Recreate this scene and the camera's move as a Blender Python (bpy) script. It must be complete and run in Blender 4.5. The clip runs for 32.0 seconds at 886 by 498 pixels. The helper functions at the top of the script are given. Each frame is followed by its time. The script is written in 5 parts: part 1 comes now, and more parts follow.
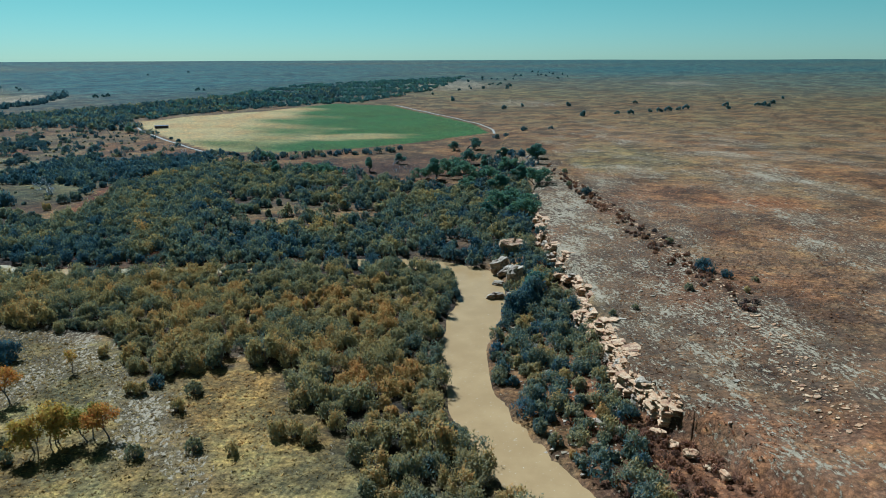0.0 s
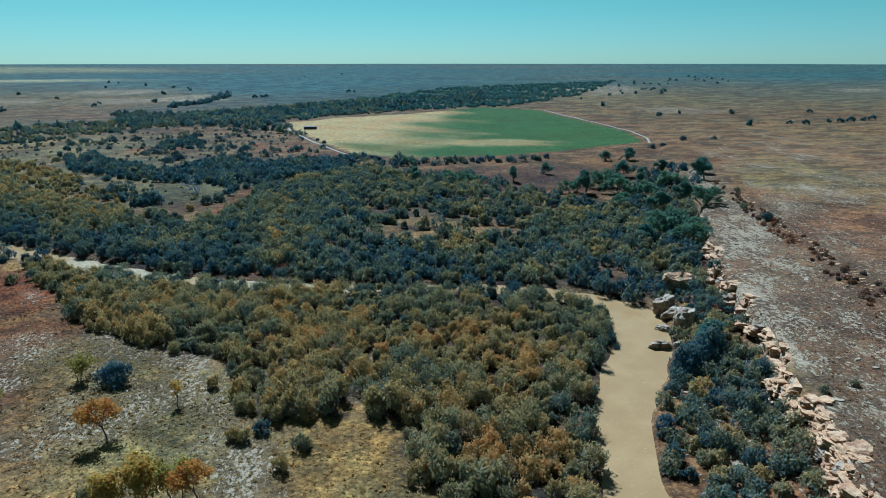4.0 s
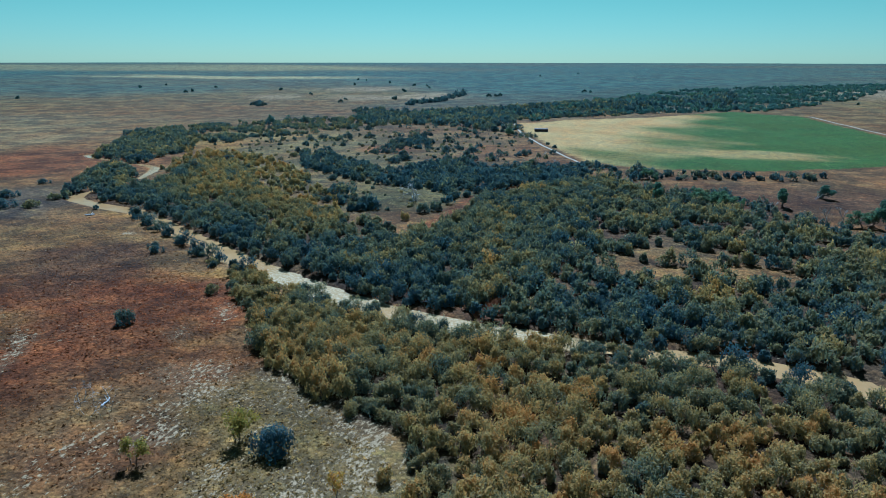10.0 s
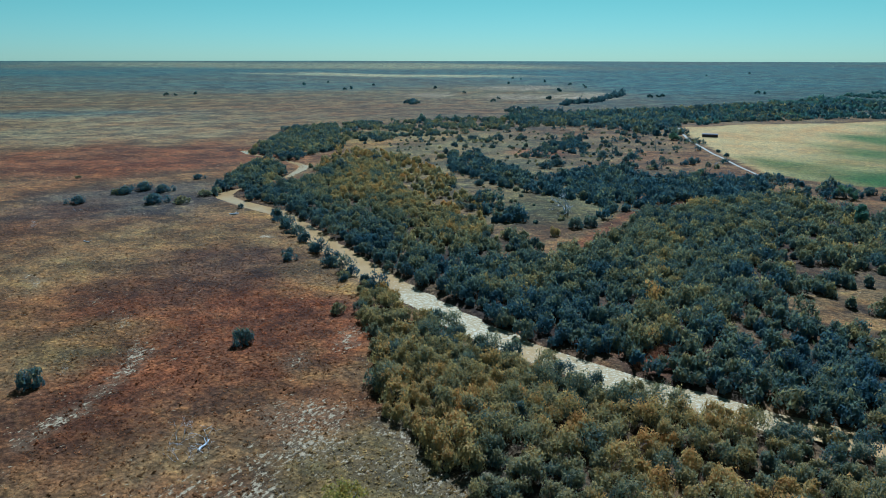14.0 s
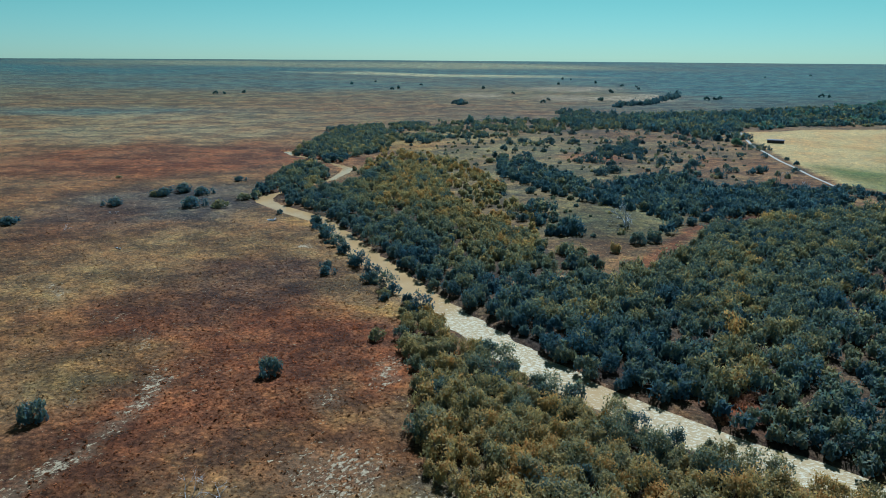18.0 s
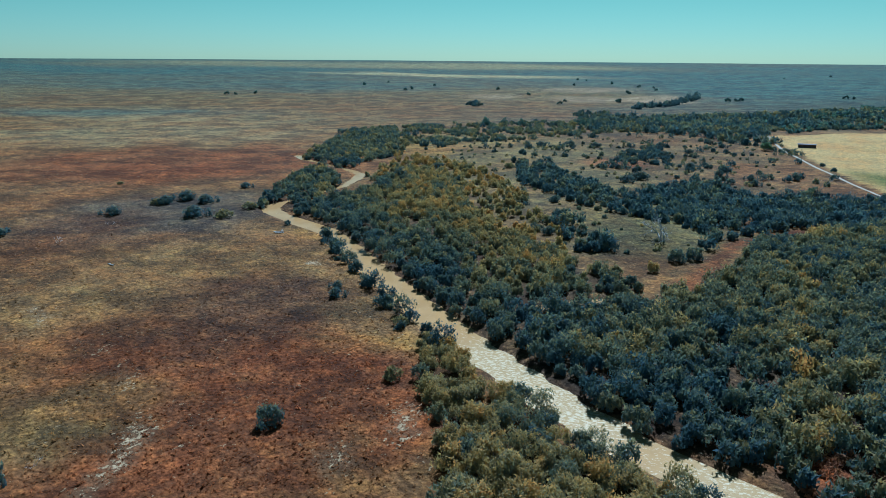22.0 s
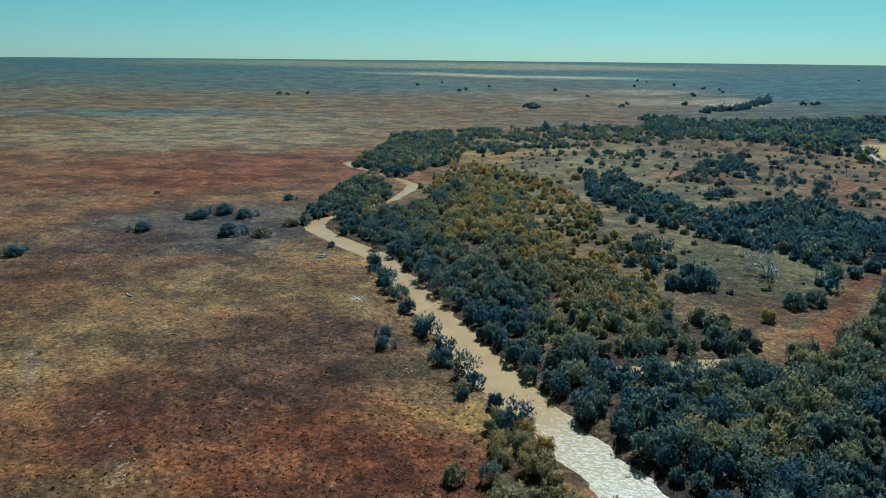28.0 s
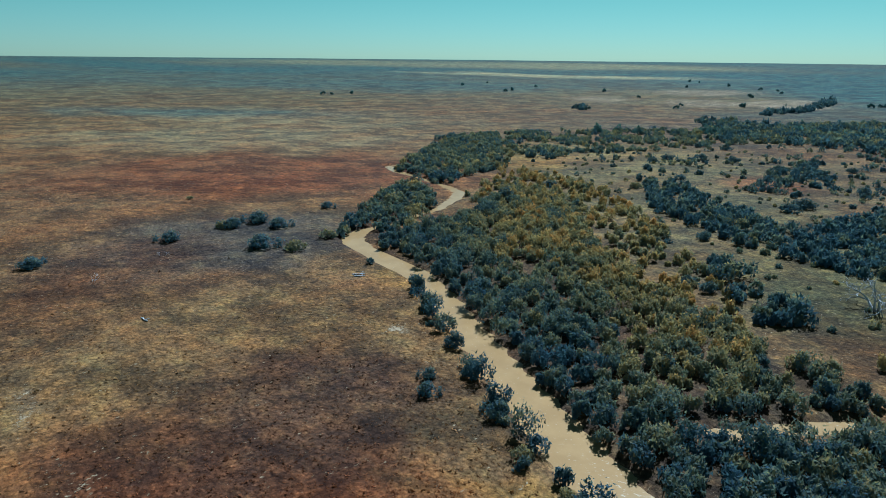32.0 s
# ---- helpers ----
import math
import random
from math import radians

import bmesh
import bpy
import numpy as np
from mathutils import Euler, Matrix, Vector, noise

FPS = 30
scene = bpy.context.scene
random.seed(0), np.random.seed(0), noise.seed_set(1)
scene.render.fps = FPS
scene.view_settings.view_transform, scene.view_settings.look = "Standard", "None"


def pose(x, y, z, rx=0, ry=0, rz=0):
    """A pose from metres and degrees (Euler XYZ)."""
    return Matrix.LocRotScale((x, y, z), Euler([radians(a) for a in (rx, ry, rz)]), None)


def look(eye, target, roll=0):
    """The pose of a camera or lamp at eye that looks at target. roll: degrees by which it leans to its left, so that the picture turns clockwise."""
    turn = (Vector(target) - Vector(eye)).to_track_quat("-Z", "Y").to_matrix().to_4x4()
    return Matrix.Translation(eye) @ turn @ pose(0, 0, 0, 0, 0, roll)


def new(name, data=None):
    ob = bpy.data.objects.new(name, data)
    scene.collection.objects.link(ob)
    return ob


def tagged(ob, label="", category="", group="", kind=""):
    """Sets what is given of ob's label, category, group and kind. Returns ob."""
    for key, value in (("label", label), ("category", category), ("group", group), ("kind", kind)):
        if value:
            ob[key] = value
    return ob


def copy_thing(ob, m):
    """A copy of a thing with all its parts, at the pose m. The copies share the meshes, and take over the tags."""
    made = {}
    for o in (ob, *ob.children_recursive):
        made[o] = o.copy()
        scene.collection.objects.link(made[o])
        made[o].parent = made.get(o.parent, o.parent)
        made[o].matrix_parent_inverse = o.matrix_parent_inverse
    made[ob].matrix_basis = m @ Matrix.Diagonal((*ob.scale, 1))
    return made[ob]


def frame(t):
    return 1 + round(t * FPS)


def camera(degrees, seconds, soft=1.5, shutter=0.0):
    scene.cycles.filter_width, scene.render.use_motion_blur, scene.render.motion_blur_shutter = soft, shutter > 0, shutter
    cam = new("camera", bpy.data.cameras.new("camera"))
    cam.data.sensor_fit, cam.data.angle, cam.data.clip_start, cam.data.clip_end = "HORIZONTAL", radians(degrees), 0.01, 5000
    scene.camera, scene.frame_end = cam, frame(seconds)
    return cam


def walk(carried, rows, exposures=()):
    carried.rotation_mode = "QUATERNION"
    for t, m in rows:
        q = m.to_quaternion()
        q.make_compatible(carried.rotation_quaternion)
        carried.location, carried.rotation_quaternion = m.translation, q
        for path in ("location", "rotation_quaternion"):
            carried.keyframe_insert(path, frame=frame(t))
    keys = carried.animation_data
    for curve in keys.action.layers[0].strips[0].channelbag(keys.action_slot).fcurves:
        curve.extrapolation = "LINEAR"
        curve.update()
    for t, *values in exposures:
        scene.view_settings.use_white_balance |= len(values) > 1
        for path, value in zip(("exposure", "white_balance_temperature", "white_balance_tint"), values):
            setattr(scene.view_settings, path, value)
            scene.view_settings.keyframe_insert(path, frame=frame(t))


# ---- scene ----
from functools import lru_cache

cam = camera(63.88, 32.0, soft=0.9)


def at(x, y, z, down, roll, turn):
    return pose(x, y, z, 90 - down, 0, turn) @ pose(0, 0, 0, 0, 0, roll)


walk(cam, [
    (0, at(0.00, -0.00, 60.00, 15.103, -0.184, -0.000)),
    (0.5, at(-0.37, 2.95, 60.01, 15.110, -0.129, 0.819)),
    (1, at(-0.74, 6.25, 60.02, 15.072, -0.170, 2.970)),
    (1.5, at(-1.25, 9.59, 59.95, 15.040, -0.127, 4.747)),
    (2, at(-1.59, 12.75, 59.72, 14.965, -0.143, 5.672)),
    (2.5, at(-2.13, 16.00, 59.74, 14.975, -0.089, 6.882)),
    (3, at(-2.80, 19.26, 59.72, 14.955, -0.040, 8.338)),
    (3.5, at(-3.42, 22.41, 59.59, 14.883, -0.050, 9.860)),
    (5.5, at(-6.76, 35.34, 59.37, 14.774, 0.129, 16.013)),
    (6, at(-7.77, 38.58, 59.36, 14.757, 0.113, 17.599)),
    (6.5, at(-9.03, 41.57, 59.35, 14.710, 0.297, 19.090)),
    (7, at(-10.06, 44.68, 59.33, 14.726, 0.288, 20.649)),
    (7.5, at(-11.50, 47.97, 59.13, 14.745, 0.203, 22.135)),
    (8, at(-12.84, 51.05, 59.14, 14.778, 0.267, 23.650)),
    (8.5, at(-14.06, 53.96, 59.09, 14.808, 0.175, 25.169)),
    (9, at(-15.34, 56.89, 59.00, 14.847, 0.020, 26.718)),
    (9.5, at(-16.94, 59.89, 59.01, 14.871, 0.065, 28.207)),
    (10, at(-18.65, 62.85, 58.95, 14.896, 0.074, 29.675)),
    (10.5, at(-20.23, 65.79, 58.92, 14.932, 0.092, 31.197)),
    (11, at(-21.92, 68.46, 58.85, 14.928, 0.062, 32.678)),
    (11.5, at(-24.04, 71.32, 58.91, 14.975, 0.139, 34.170)),
    (12, at(-25.87, 73.73, 58.91, 14.984, 0.163, 35.550)),
    (12.5, at(-27.65, 76.16, 58.84, 14.999, 0.177, 37.037)),
    (13, at(-29.66, 78.79, 58.77, 15.004, 0.154, 38.571)),
    (13.5, at(-31.45, 81.23, 58.74, 15.028, 0.171, 40.176)),
    (14, at(-33.51, 83.80, 58.67, 15.020, 0.107, 41.745)),
    (14.5, at(-36.03, 86.50, 58.66, 14.851, 0.235, 43.258)),
    (15, at(-38.47, 88.74, 58.55, 14.788, 0.368, 44.562)),
    (15.5, at(-40.22, 90.52, 58.37, 14.749, 0.361, 45.333)),
    (17.5, at(-45.93, 95.32, 58.35, 15.011, 0.347, 45.370)),
    (18, at(-47.22, 96.33, 58.44, 15.046, 0.417, 45.396)),
    (18.5, at(-48.78, 97.44, 58.57, 15.053, 0.444, 45.405)),
    (19, at(-50.38, 98.70, 58.67, 15.044, 0.375, 45.417)),
    (19.5, at(-52.37, 100.27, 58.66, 15.037, 0.456, 45.576)),
    (20, at(-54.40, 101.73, 58.63, 15.051, 0.392, 45.645)),
    (20.5, at(-56.62, 103.33, 58.65, 15.062, 0.503, 45.690)),
    (21, at(-58.54, 104.77, 58.68, 15.057, 0.419, 45.858)),
    (21.5, at(-60.79, 106.54, 58.52, 15.023, 0.452, 46.113)),
    (22, at(-63.12, 108.22, 58.44, 15.027, 0.457, 46.360)),
    (22.5, at(-65.45, 109.80, 58.53, 15.052, 0.515, 46.606)),
    (23, at(-67.55, 111.42, 58.66, 15.061, 0.538, 46.910)),
    (23.5, at(-69.91, 113.11, 58.49, 15.017, 0.520, 47.166)),
    (24, at(-72.44, 114.93, 58.38, 15.002, 0.472, 47.487)),
    (24.5, at(-74.75, 116.49, 58.36, 14.992, 0.520, 47.770)),
    (25, at(-77.12, 118.16, 58.49, 15.052, 0.615, 48.051)),
    (25.5, at(-79.12, 119.68, 58.41, 15.010, 0.554, 48.320)),
    (27.5, at(-88.31, 126.05, 58.59, 15.022, 0.560, 49.996)),
    (28, at(-90.37, 127.51, 58.68, 15.059, 0.564, 50.443)),
    (28.5, at(-93.05, 129.53, 58.57, 15.047, 0.462, 50.896)),
    (29, at(-95.75, 131.19, 58.47, 15.055, 0.494, 51.247)),
    (29.5, at(-98.31, 132.83, 58.40, 15.087, 0.670, 51.679)),
    (30, at(-100.65, 134.33, 58.31, 15.083, 0.615, 52.159)),
    (30.5, at(-103.49, 136.13, 58.10, 15.086, 0.576, 52.538)),
    (31, at(-105.95, 137.75, 57.95, 15.094, 0.628, 52.988)),
    (31.5, at(-107.99, 139.11, 58.00, 15.094, 0.561, 53.444)),
    (32, at(-109.93, 140.21, 58.20, 15.119, 0.587, 53.902)),
], exposures=[(0, 0.96, 4330, 0), (3, 0.96, 4160, 0), (6, 0.96, 4160, 0), (12, 0.96, 4180, 0), (16, 0.96, 4260, 0), (19, 0.97, 4370, 0), (32, 0.97, 4380, 0)])

# ---------------------------------------------------------------- light
SUN_TURN, SUN_HIGH = radians(31), radians(46)      # turn to the left of +y, and height
world = bpy.data.worlds.new("world")
scene.world = world
world.use_nodes = True
wt = world.node_tree
wt.nodes.clear()
sky = wt.nodes.new("ShaderNodeTexSky")
sky.sky_type, sky.sun_disc = "NISHITA", False
sky.sun_elevation, sky.sun_rotation = SUN_HIGH, -SUN_TURN
sky.altitude, sky.air_density, sky.dust_density, sky.ozone_density = 1200, 1.0, 0.3, 0.4
tint = wt.nodes.new("ShaderNodeMixRGB")
tint.blend_type, tint.inputs["Fac"].default_value = "MULTIPLY", 1.0
# the air is hazy and pale over the horizon, teal higher up
coord = wt.nodes.new("ShaderNodeTexCoord")
parts = wt.nodes.new("ShaderNodeSeparateXYZ")
rise = wt.nodes.new("ShaderNodeMapRange")
rise.interpolation_type = "SMOOTHSTEP"
rise.inputs["From Min"].default_value, rise.inputs["From Max"].default_value = 0.0, 0.10
haze = wt.nodes.new("ShaderNodeMixRGB")
haze.inputs["Color1"].default_value = (0.475, 0.605, 0.520, 1)
haze.inputs["Color2"].default_value = (0.475, 0.640, 0.425, 1)
wt.links.new(coord.outputs["Generated"], parts.inputs[0])
wt.links.new(parts.outputs["Z"], rise.inputs["Value"])
wt.links.new(rise.outputs[0], haze.inputs["Fac"])
wt.links.new(haze.outputs[0], tint.inputs["Color2"])
bg = wt.nodes.new("ShaderNodeBackground")
bg.inputs["Strength"].default_value = 0.0475
wout = wt.nodes.new("ShaderNodeOutputWorld")
wt.links.new(sky.outputs[0], tint.inputs["Color1"])
wt.links.new(tint.outputs[0], bg.inputs["Color"])
wt.links.new(bg.outputs[0], wout.inputs["Surface"])
sun = new("sun", bpy.data.lights.new("sun", "SUN"))
sun.data.energy, sun.data.angle, sun.data.color = 5.0, radians(0.55), (0.98, 0.95, 0.94)
TO_SUN = Vector((-math.sin(SUN_TURN) * math.cos(SUN_HIGH), math.cos(SUN_TURN) * math.cos(SUN_HIGH), math.sin(SUN_HIGH)))
sun.matrix_world = look(TO_SUN * 500, (0, 0, 0))


# ---------------------------------------------------------------- materials
class Nodes:
    """A small writer of node materials."""

    def __init__(self, name):
        self.mat = bpy.data.materials.new(name)
        self.mat.use_nodes = True
        self.t = self.mat.node_tree
        self.t.nodes.clear()
        self.out = self.t.nodes.new("ShaderNodeOutputMaterial")

    def put(self, kind, **sockets):
        n = self.t.nodes.new("ShaderNode" + kind)
        for key, value in sockets.items():
            key = key.replace("_", " ")
            if isinstance(value, bpy.types.NodeSocket):
                self.t.links.new(value, n.inputs[key])
            else:
                n.inputs[key].default_value = value
        return n

    def noise(self, scale, detail=4.0, rough=0.6, vector=None):
        n = self.put("TexNoise", Scale=scale, Detail=detail, Roughness=rough)
        if vector is not None:
            self.t.links.new(vector, n.inputs["Vector"])
        return n.outputs["Fac"]

    def where(self, scale=(1, 1, 1), turn=0.0):
        g = self.t.nodes.new("ShaderNodeNewGeometry")
        m = self.put("Mapping", Vector=g.outputs["Position"])
        m.vector_type = "TEXTURE"
        m.inputs["Scale"].default_value = [1 / v for v in scale]
        m.inputs["Rotation"].default_value = (0, 0, turn)
        return m.outputs[0]

    def sums(self, kind, a, b, c=None, clamp=False):
        n = self.t.nodes.new("ShaderNodeMath")
        n.operation, n.use_clamp = kind, clamp
        for i, v in enumerate((a, b, c)):
            if v is None:
                continue
            if isinstance(v, bpy.types.NodeSocket):
                self.t.links.new(v, n.inputs[i])
            else:
                n.inputs[i].default_value = v
        return n.outputs[0]

    def step(self, v, lo, hi, out_lo=0.0, out_hi=1.0):
        n = self.t.nodes.new("ShaderNodeMapRange")
        n.interpolation_type = "SMOOTHSTEP"
        self.t.links.new(v, n.inputs[0])
        for i, x in enumerate((lo, hi, out_lo, out_hi)):
            n.inputs[i + 1].default_value = x
        return n.outputs[0]

    def mix(self, fac, a, b, kind="MIX"):
        n = self.t.nodes.new("ShaderNodeMixRGB")
        n.blend_type = kind
        for i, v in enumerate((fac, a, b)):
            if isinstance(v, bpy.types.NodeSocket):
                self.t.links.new(v, n.inputs[i])
            elif i == 0:
                n.inputs[0].default_value = v
            else:
                n.inputs[i].default_value = (*v, 1)
        return n.outputs[0]

    def attribute(self, name, out="Fac"):
        n = self.t.nodes.new("ShaderNodeAttribute")
        n.attribute_name = name
        return n.outputs[out]

    def ramp(self, fac, stops):
        n = self.t.nodes.new("ShaderNodeValToRGB")
        el = n.color_ramp.elements
        while len(el) < len(stops):
            el.new(0.5)
        for e, (p, c) in zip(el, stops):
            e.position, e.color = p, (*c, 1)
        self.t.links.new(fac, n.inputs[0])
        return n.outputs[0]

    def bump(self, height, strength, distance):
        return self.put("Bump", Height=height, Strength=strength, Distance=distance).outputs[0]

    def done(self, shader):
        self.t.links.new(shader.outputs[0], self.out.inputs["Surface"])
        return self.mat

    def plain(self, colour, rough=0.9, normal=None, **more):
        p = self.put("BsdfPrincipled", Base_Color=colour if isinstance(colour, bpy.types.NodeSocket) else (*colour, 1), Roughness=rough, **more)
        if normal is not None:
            self.t.links.new(normal, p.inputs["Normal"])
        return self.done(p)


def ground_material():
    m = Nodes("dry_grassland")
    col = m.attribute("tint", "Color")
    rock = m.attribute("stone")
    here = m.where()
    fine = m.noise(1.3, 6, 0.78, here)
    warp = m.put("TexNoise", Vector=here, Scale=0.8, Detail=3.0).outputs["Color"]
    shift = m.put("VectorMath")
    shift.operation = "MULTIPLY_ADD"
    m.t.links.new(warp, shift.inputs[0])
    shift.inputs[1].default_value = (1.1, 1.1, 0)
    m.t.links.new(here, shift.inputs[2])
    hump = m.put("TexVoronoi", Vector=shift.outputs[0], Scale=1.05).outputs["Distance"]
    mid = m.noise(0.22, 4, 0.62, here)
    big = m.noise(0.03, 4, 0.6, m.where((1, 0.55, 1), 0.4))
    far = m.noise(0.007, 10, 0.78, m.where((0.7, 1.2, 1), 0.8))
    c = m.mix(m.step(mid, 0.38, 0.66), col, m.mix(1.0, col, (1.45, 1.3, 1.05), "MULTIPLY"))
    c = m.mix(m.step(big, 0.40, 0.66, 0, 0.75), c, m.mix(1.0, c, (1.05, 0.82, 0.70), "MULTIPLY"))
    c = m.mix(m.step(far, 0.45, 0.68, 0, 0.6), c, m.mix(1.0, c, (0.62, 0.72, 0.80), "MULTIPLY"))
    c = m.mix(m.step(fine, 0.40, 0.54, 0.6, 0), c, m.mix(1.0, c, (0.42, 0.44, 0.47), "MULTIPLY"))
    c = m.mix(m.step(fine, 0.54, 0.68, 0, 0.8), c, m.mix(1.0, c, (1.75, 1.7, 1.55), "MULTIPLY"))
    # pale clump tops and dark litter gaps, with hummock shading in the colour
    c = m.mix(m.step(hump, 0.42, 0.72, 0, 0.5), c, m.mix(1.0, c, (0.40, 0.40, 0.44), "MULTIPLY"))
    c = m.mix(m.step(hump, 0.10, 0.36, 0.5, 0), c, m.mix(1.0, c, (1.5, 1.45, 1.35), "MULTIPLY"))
    bands = m.noise(0.04, 8, 0.78, m.where((0.8, 1.1, 1), 0.85))
    clump = m.noise(0.42, 7, 0.78, m.where((1.0, 0.8, 1), 0.3))
    c = m.mix(m.sums("MULTIPLY", m.attribute("wild"), m.step(clump, 0.50, 0.60, 0, 0.62)), c, m.mix(1.0, c, (0.42, 0.45, 0.48), "MULTIPLY"))
    c = m.mix(m.sums("MULTIPLY", m.attribute("wild"), m.step(clump, 0.36, 0.46, 0.5, 0)), c, m.mix(1.0, c, (1.65, 1.6, 1.5), "MULTIPLY"))
    b = m.mix(m.step(bands, 0.42, 0.58), m.mix(1.0, c, (0.60, 0.62, 0.66), "MULTIPLY"), m.mix(1.0, c, (1.35, 1.3, 1.15), "MULTIPLY"))
    weave = m.noise(0.13, 9, 0.82, m.where((0.6, 1.1, 1), -0.15))
    b = m.mix(m.step(weave, 0.50, 0.60, 0, 0.6), b, m.mix(1.0, b, (1.5, 1.6, 1.35), "MULTIPLY"))
    b = m.mix(m.step(weave, 0.40, 0.49, 0.6, 0), b, m.mix(1.0, b, (0.55, 0.55, 0.60), "MULTIPLY"))
    c = m.mix(m.attribute("wild"), c, b)
    # low bushes and tussocks, told apart only as dark specks
    for size, near, dark in ((0.55, 0.26, 0.4), (0.17, 0.20, 0.6)):
        cell = m.put("TexVoronoi", Vector=shift.outputs[0], Scale=size)
        crowd = m.noise(0.045, 3, 0.6, m.where((1, 1, 1), size))
        speck = m.sums("MULTIPLY", m.step(cell.outputs["Distance"], near * 0.7, near, dark, 0), m.step(crowd, 0.42, 0.56))
        c = m.mix(m.sums("MULTIPLY", m.attribute("wild"), speck), c, m.mix(1.0, c, (0.36, 0.44, 0.46), "MULTIPLY"))
    # pale stony soil, in broken streaks, where the stone mask is high
    streak = m.noise(0.34, 7, 0.72, m.where((0.40, 1.0, 1), -1.45))
    crumb = m.noise(1.4, 5, 0.7, m.where((0.6, 1.0, 1), -1.35))
    s = m.sums("ADD", m.sums("MULTIPLY", rock, 0.50), m.sums("MULTIPLY_ADD", streak, 1.2, -0.6))
    s = m.sums("ADD", s, m.sums("MULTIPLY_ADD", crumb, 2.4, -1.2))
    ledge = m.noise(0.07, 9, 0.75, m.where((0.5, 1.0, 1), -1.4))
    s = m.sums("ADD", s, m.sums("MULTIPLY", m.step(rock, 0.02, 0.2), m.sums("MULTIPLY_ADD", ledge, 1.3, -0.65)))
    mask = m.step(s, 0.37, 0.45)
    stone = m.mix(m.noise(2.3, 4, 0.7, here), (0.150, 0.106, 0.056), (0.355, 0.262, 0.145))
    c = m.mix(m.step(rock, 0.1, 0.7, 0, 0.3), c, (0.135, 0.092, 0.048))
    c = m.mix(mask, c, stone)
    h = m.sums("ADD", m.sums("MULTIPLY", fine, 0.6), m.sums("MULTIPLY", mid, 0.8))
    h = m.sums("ADD", h, m.sums("MULTIPLY", hump, -0.45))
    h = m.sums("ADD", h, m.sums("MULTIPLY", mask, 0.22))
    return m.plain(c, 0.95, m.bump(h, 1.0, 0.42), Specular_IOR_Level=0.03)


def leaf_material(name, stops, thin=0.35):
    m = Nodes(name)
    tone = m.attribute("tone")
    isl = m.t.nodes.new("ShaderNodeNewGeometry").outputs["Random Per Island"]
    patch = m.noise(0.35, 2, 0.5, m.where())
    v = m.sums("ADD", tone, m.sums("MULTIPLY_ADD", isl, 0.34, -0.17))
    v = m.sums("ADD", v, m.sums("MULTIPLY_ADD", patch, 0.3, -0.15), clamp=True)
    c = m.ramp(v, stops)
    d = m.put("BsdfDiffuse", Color=c, Roughness=0.6)
    t = m.put("BsdfTranslucent", Color=m.mix(1.0, c, (1.05, 1.1, 0.85), "MULTIPLY"))
    x = m.put("MixShader", Fac=thin)
    m.t.links.new(d.outputs[0], x.inputs[1])
    m.t.links.new(t.outputs[0], x.inputs[2])
    return m.done(x)


def rock_material(name, a, b, c, size=1.0):
    m = Nodes(name)
    here = m.where()
    layers = m.noise(1.0 * size, 5, 0.65, m.where((0.5, 0.5, 3.2)))
    col = m.mix(m.step(layers, 0.35, 0.66), a, b)
    col = m.mix(m.step(m.noise(0.5 * size, 4, 0.6, here), 0.5, 0.68), col, c)
    grain = m.noise(7 * size, 5, 0.7, here)
    col = m.mix(m.step(grain, 0.38, 0.60, 0.75, 0), col, m.mix(1.0, col, (0.5, 0.47, 0.45), "MULTIPLY"))
    h = m.sums("ADD", m.sums("MULTIPLY", layers, 0.8), m.sums("MULTIPLY", grain, 0.3))
    return m.plain(col, 0.9, m.bump(h, 0.8, 0.25), Specular_IOR_Level=0.2)


def wood_material(name, a, b):
    m = Nodes(name)
    g = m.noise(3, 5, 0.7, m.where((1, 1, 0.2)))
    return m.plain(m.mix(m.step(g, 0.3, 0.7), a, b), 0.85, m.bump(g, 0.6, 0.05))


def water_material():
    m = Nodes("muddy_water")
    here = m.where()
    quick = m.attribute("quick")
    flow = m.noise(0.12, 4, 0.6, m.where((1, 1, 1), 0.3))
    col = m.mix(m.step(flow, 0.35, 0.7), (0.245, 0.146, 0.054), (0.285, 0.174, 0.066))
    wave = m.noise(1.1, 3, 0.55, m.where((0.6, 1.4, 1), -0.3))
    chop = m.noise(3.2, 4, 0.65, here)
    h = m.sums("ADD", m.sums("MULTIPLY", wave, 0.7), m.sums("MULTIPLY", chop, 0.35))
    h = m.sums("MULTIPLY", h, m.sums("MULTIPLY_ADD", quick, 0.13, 0.05))
    col = m.mix(m.step(quick, 0.3, 0.9, 0, 0.8), col, (0.27, 0.190, 0.088))
    ripple = m.noise(1.5, 5, 0.72, m.where((0.7, 1.3, 1), 0.5))
    # pale flecks on the riffle: foam, and sun glints put into the colour
    foam_glint = m.step(m.sums("ADD", m.sums("MULTIPLY", quick, 0.16), ripple), 0.63, 0.73, 0, 0.7)
    col = m.mix(foam_glint, col, (0.44, 0.375, 0.24))
    return m.plain(col, 0.14, m.bump(h, 1.0, 0.4), IOR=1.333, Specular_IOR_Level=0.12)


def plain_material(name, a, b, rough=0.8, scale=1.5, metal=0.0):
    m = Nodes(name)
    g = m.noise(scale, 5, 0.7, m.where())
    return m.plain(m.mix(m.step(g, 0.3, 0.7), a, b), rough, m.bump(g, 0.3, 0.05), Metallic=metal)


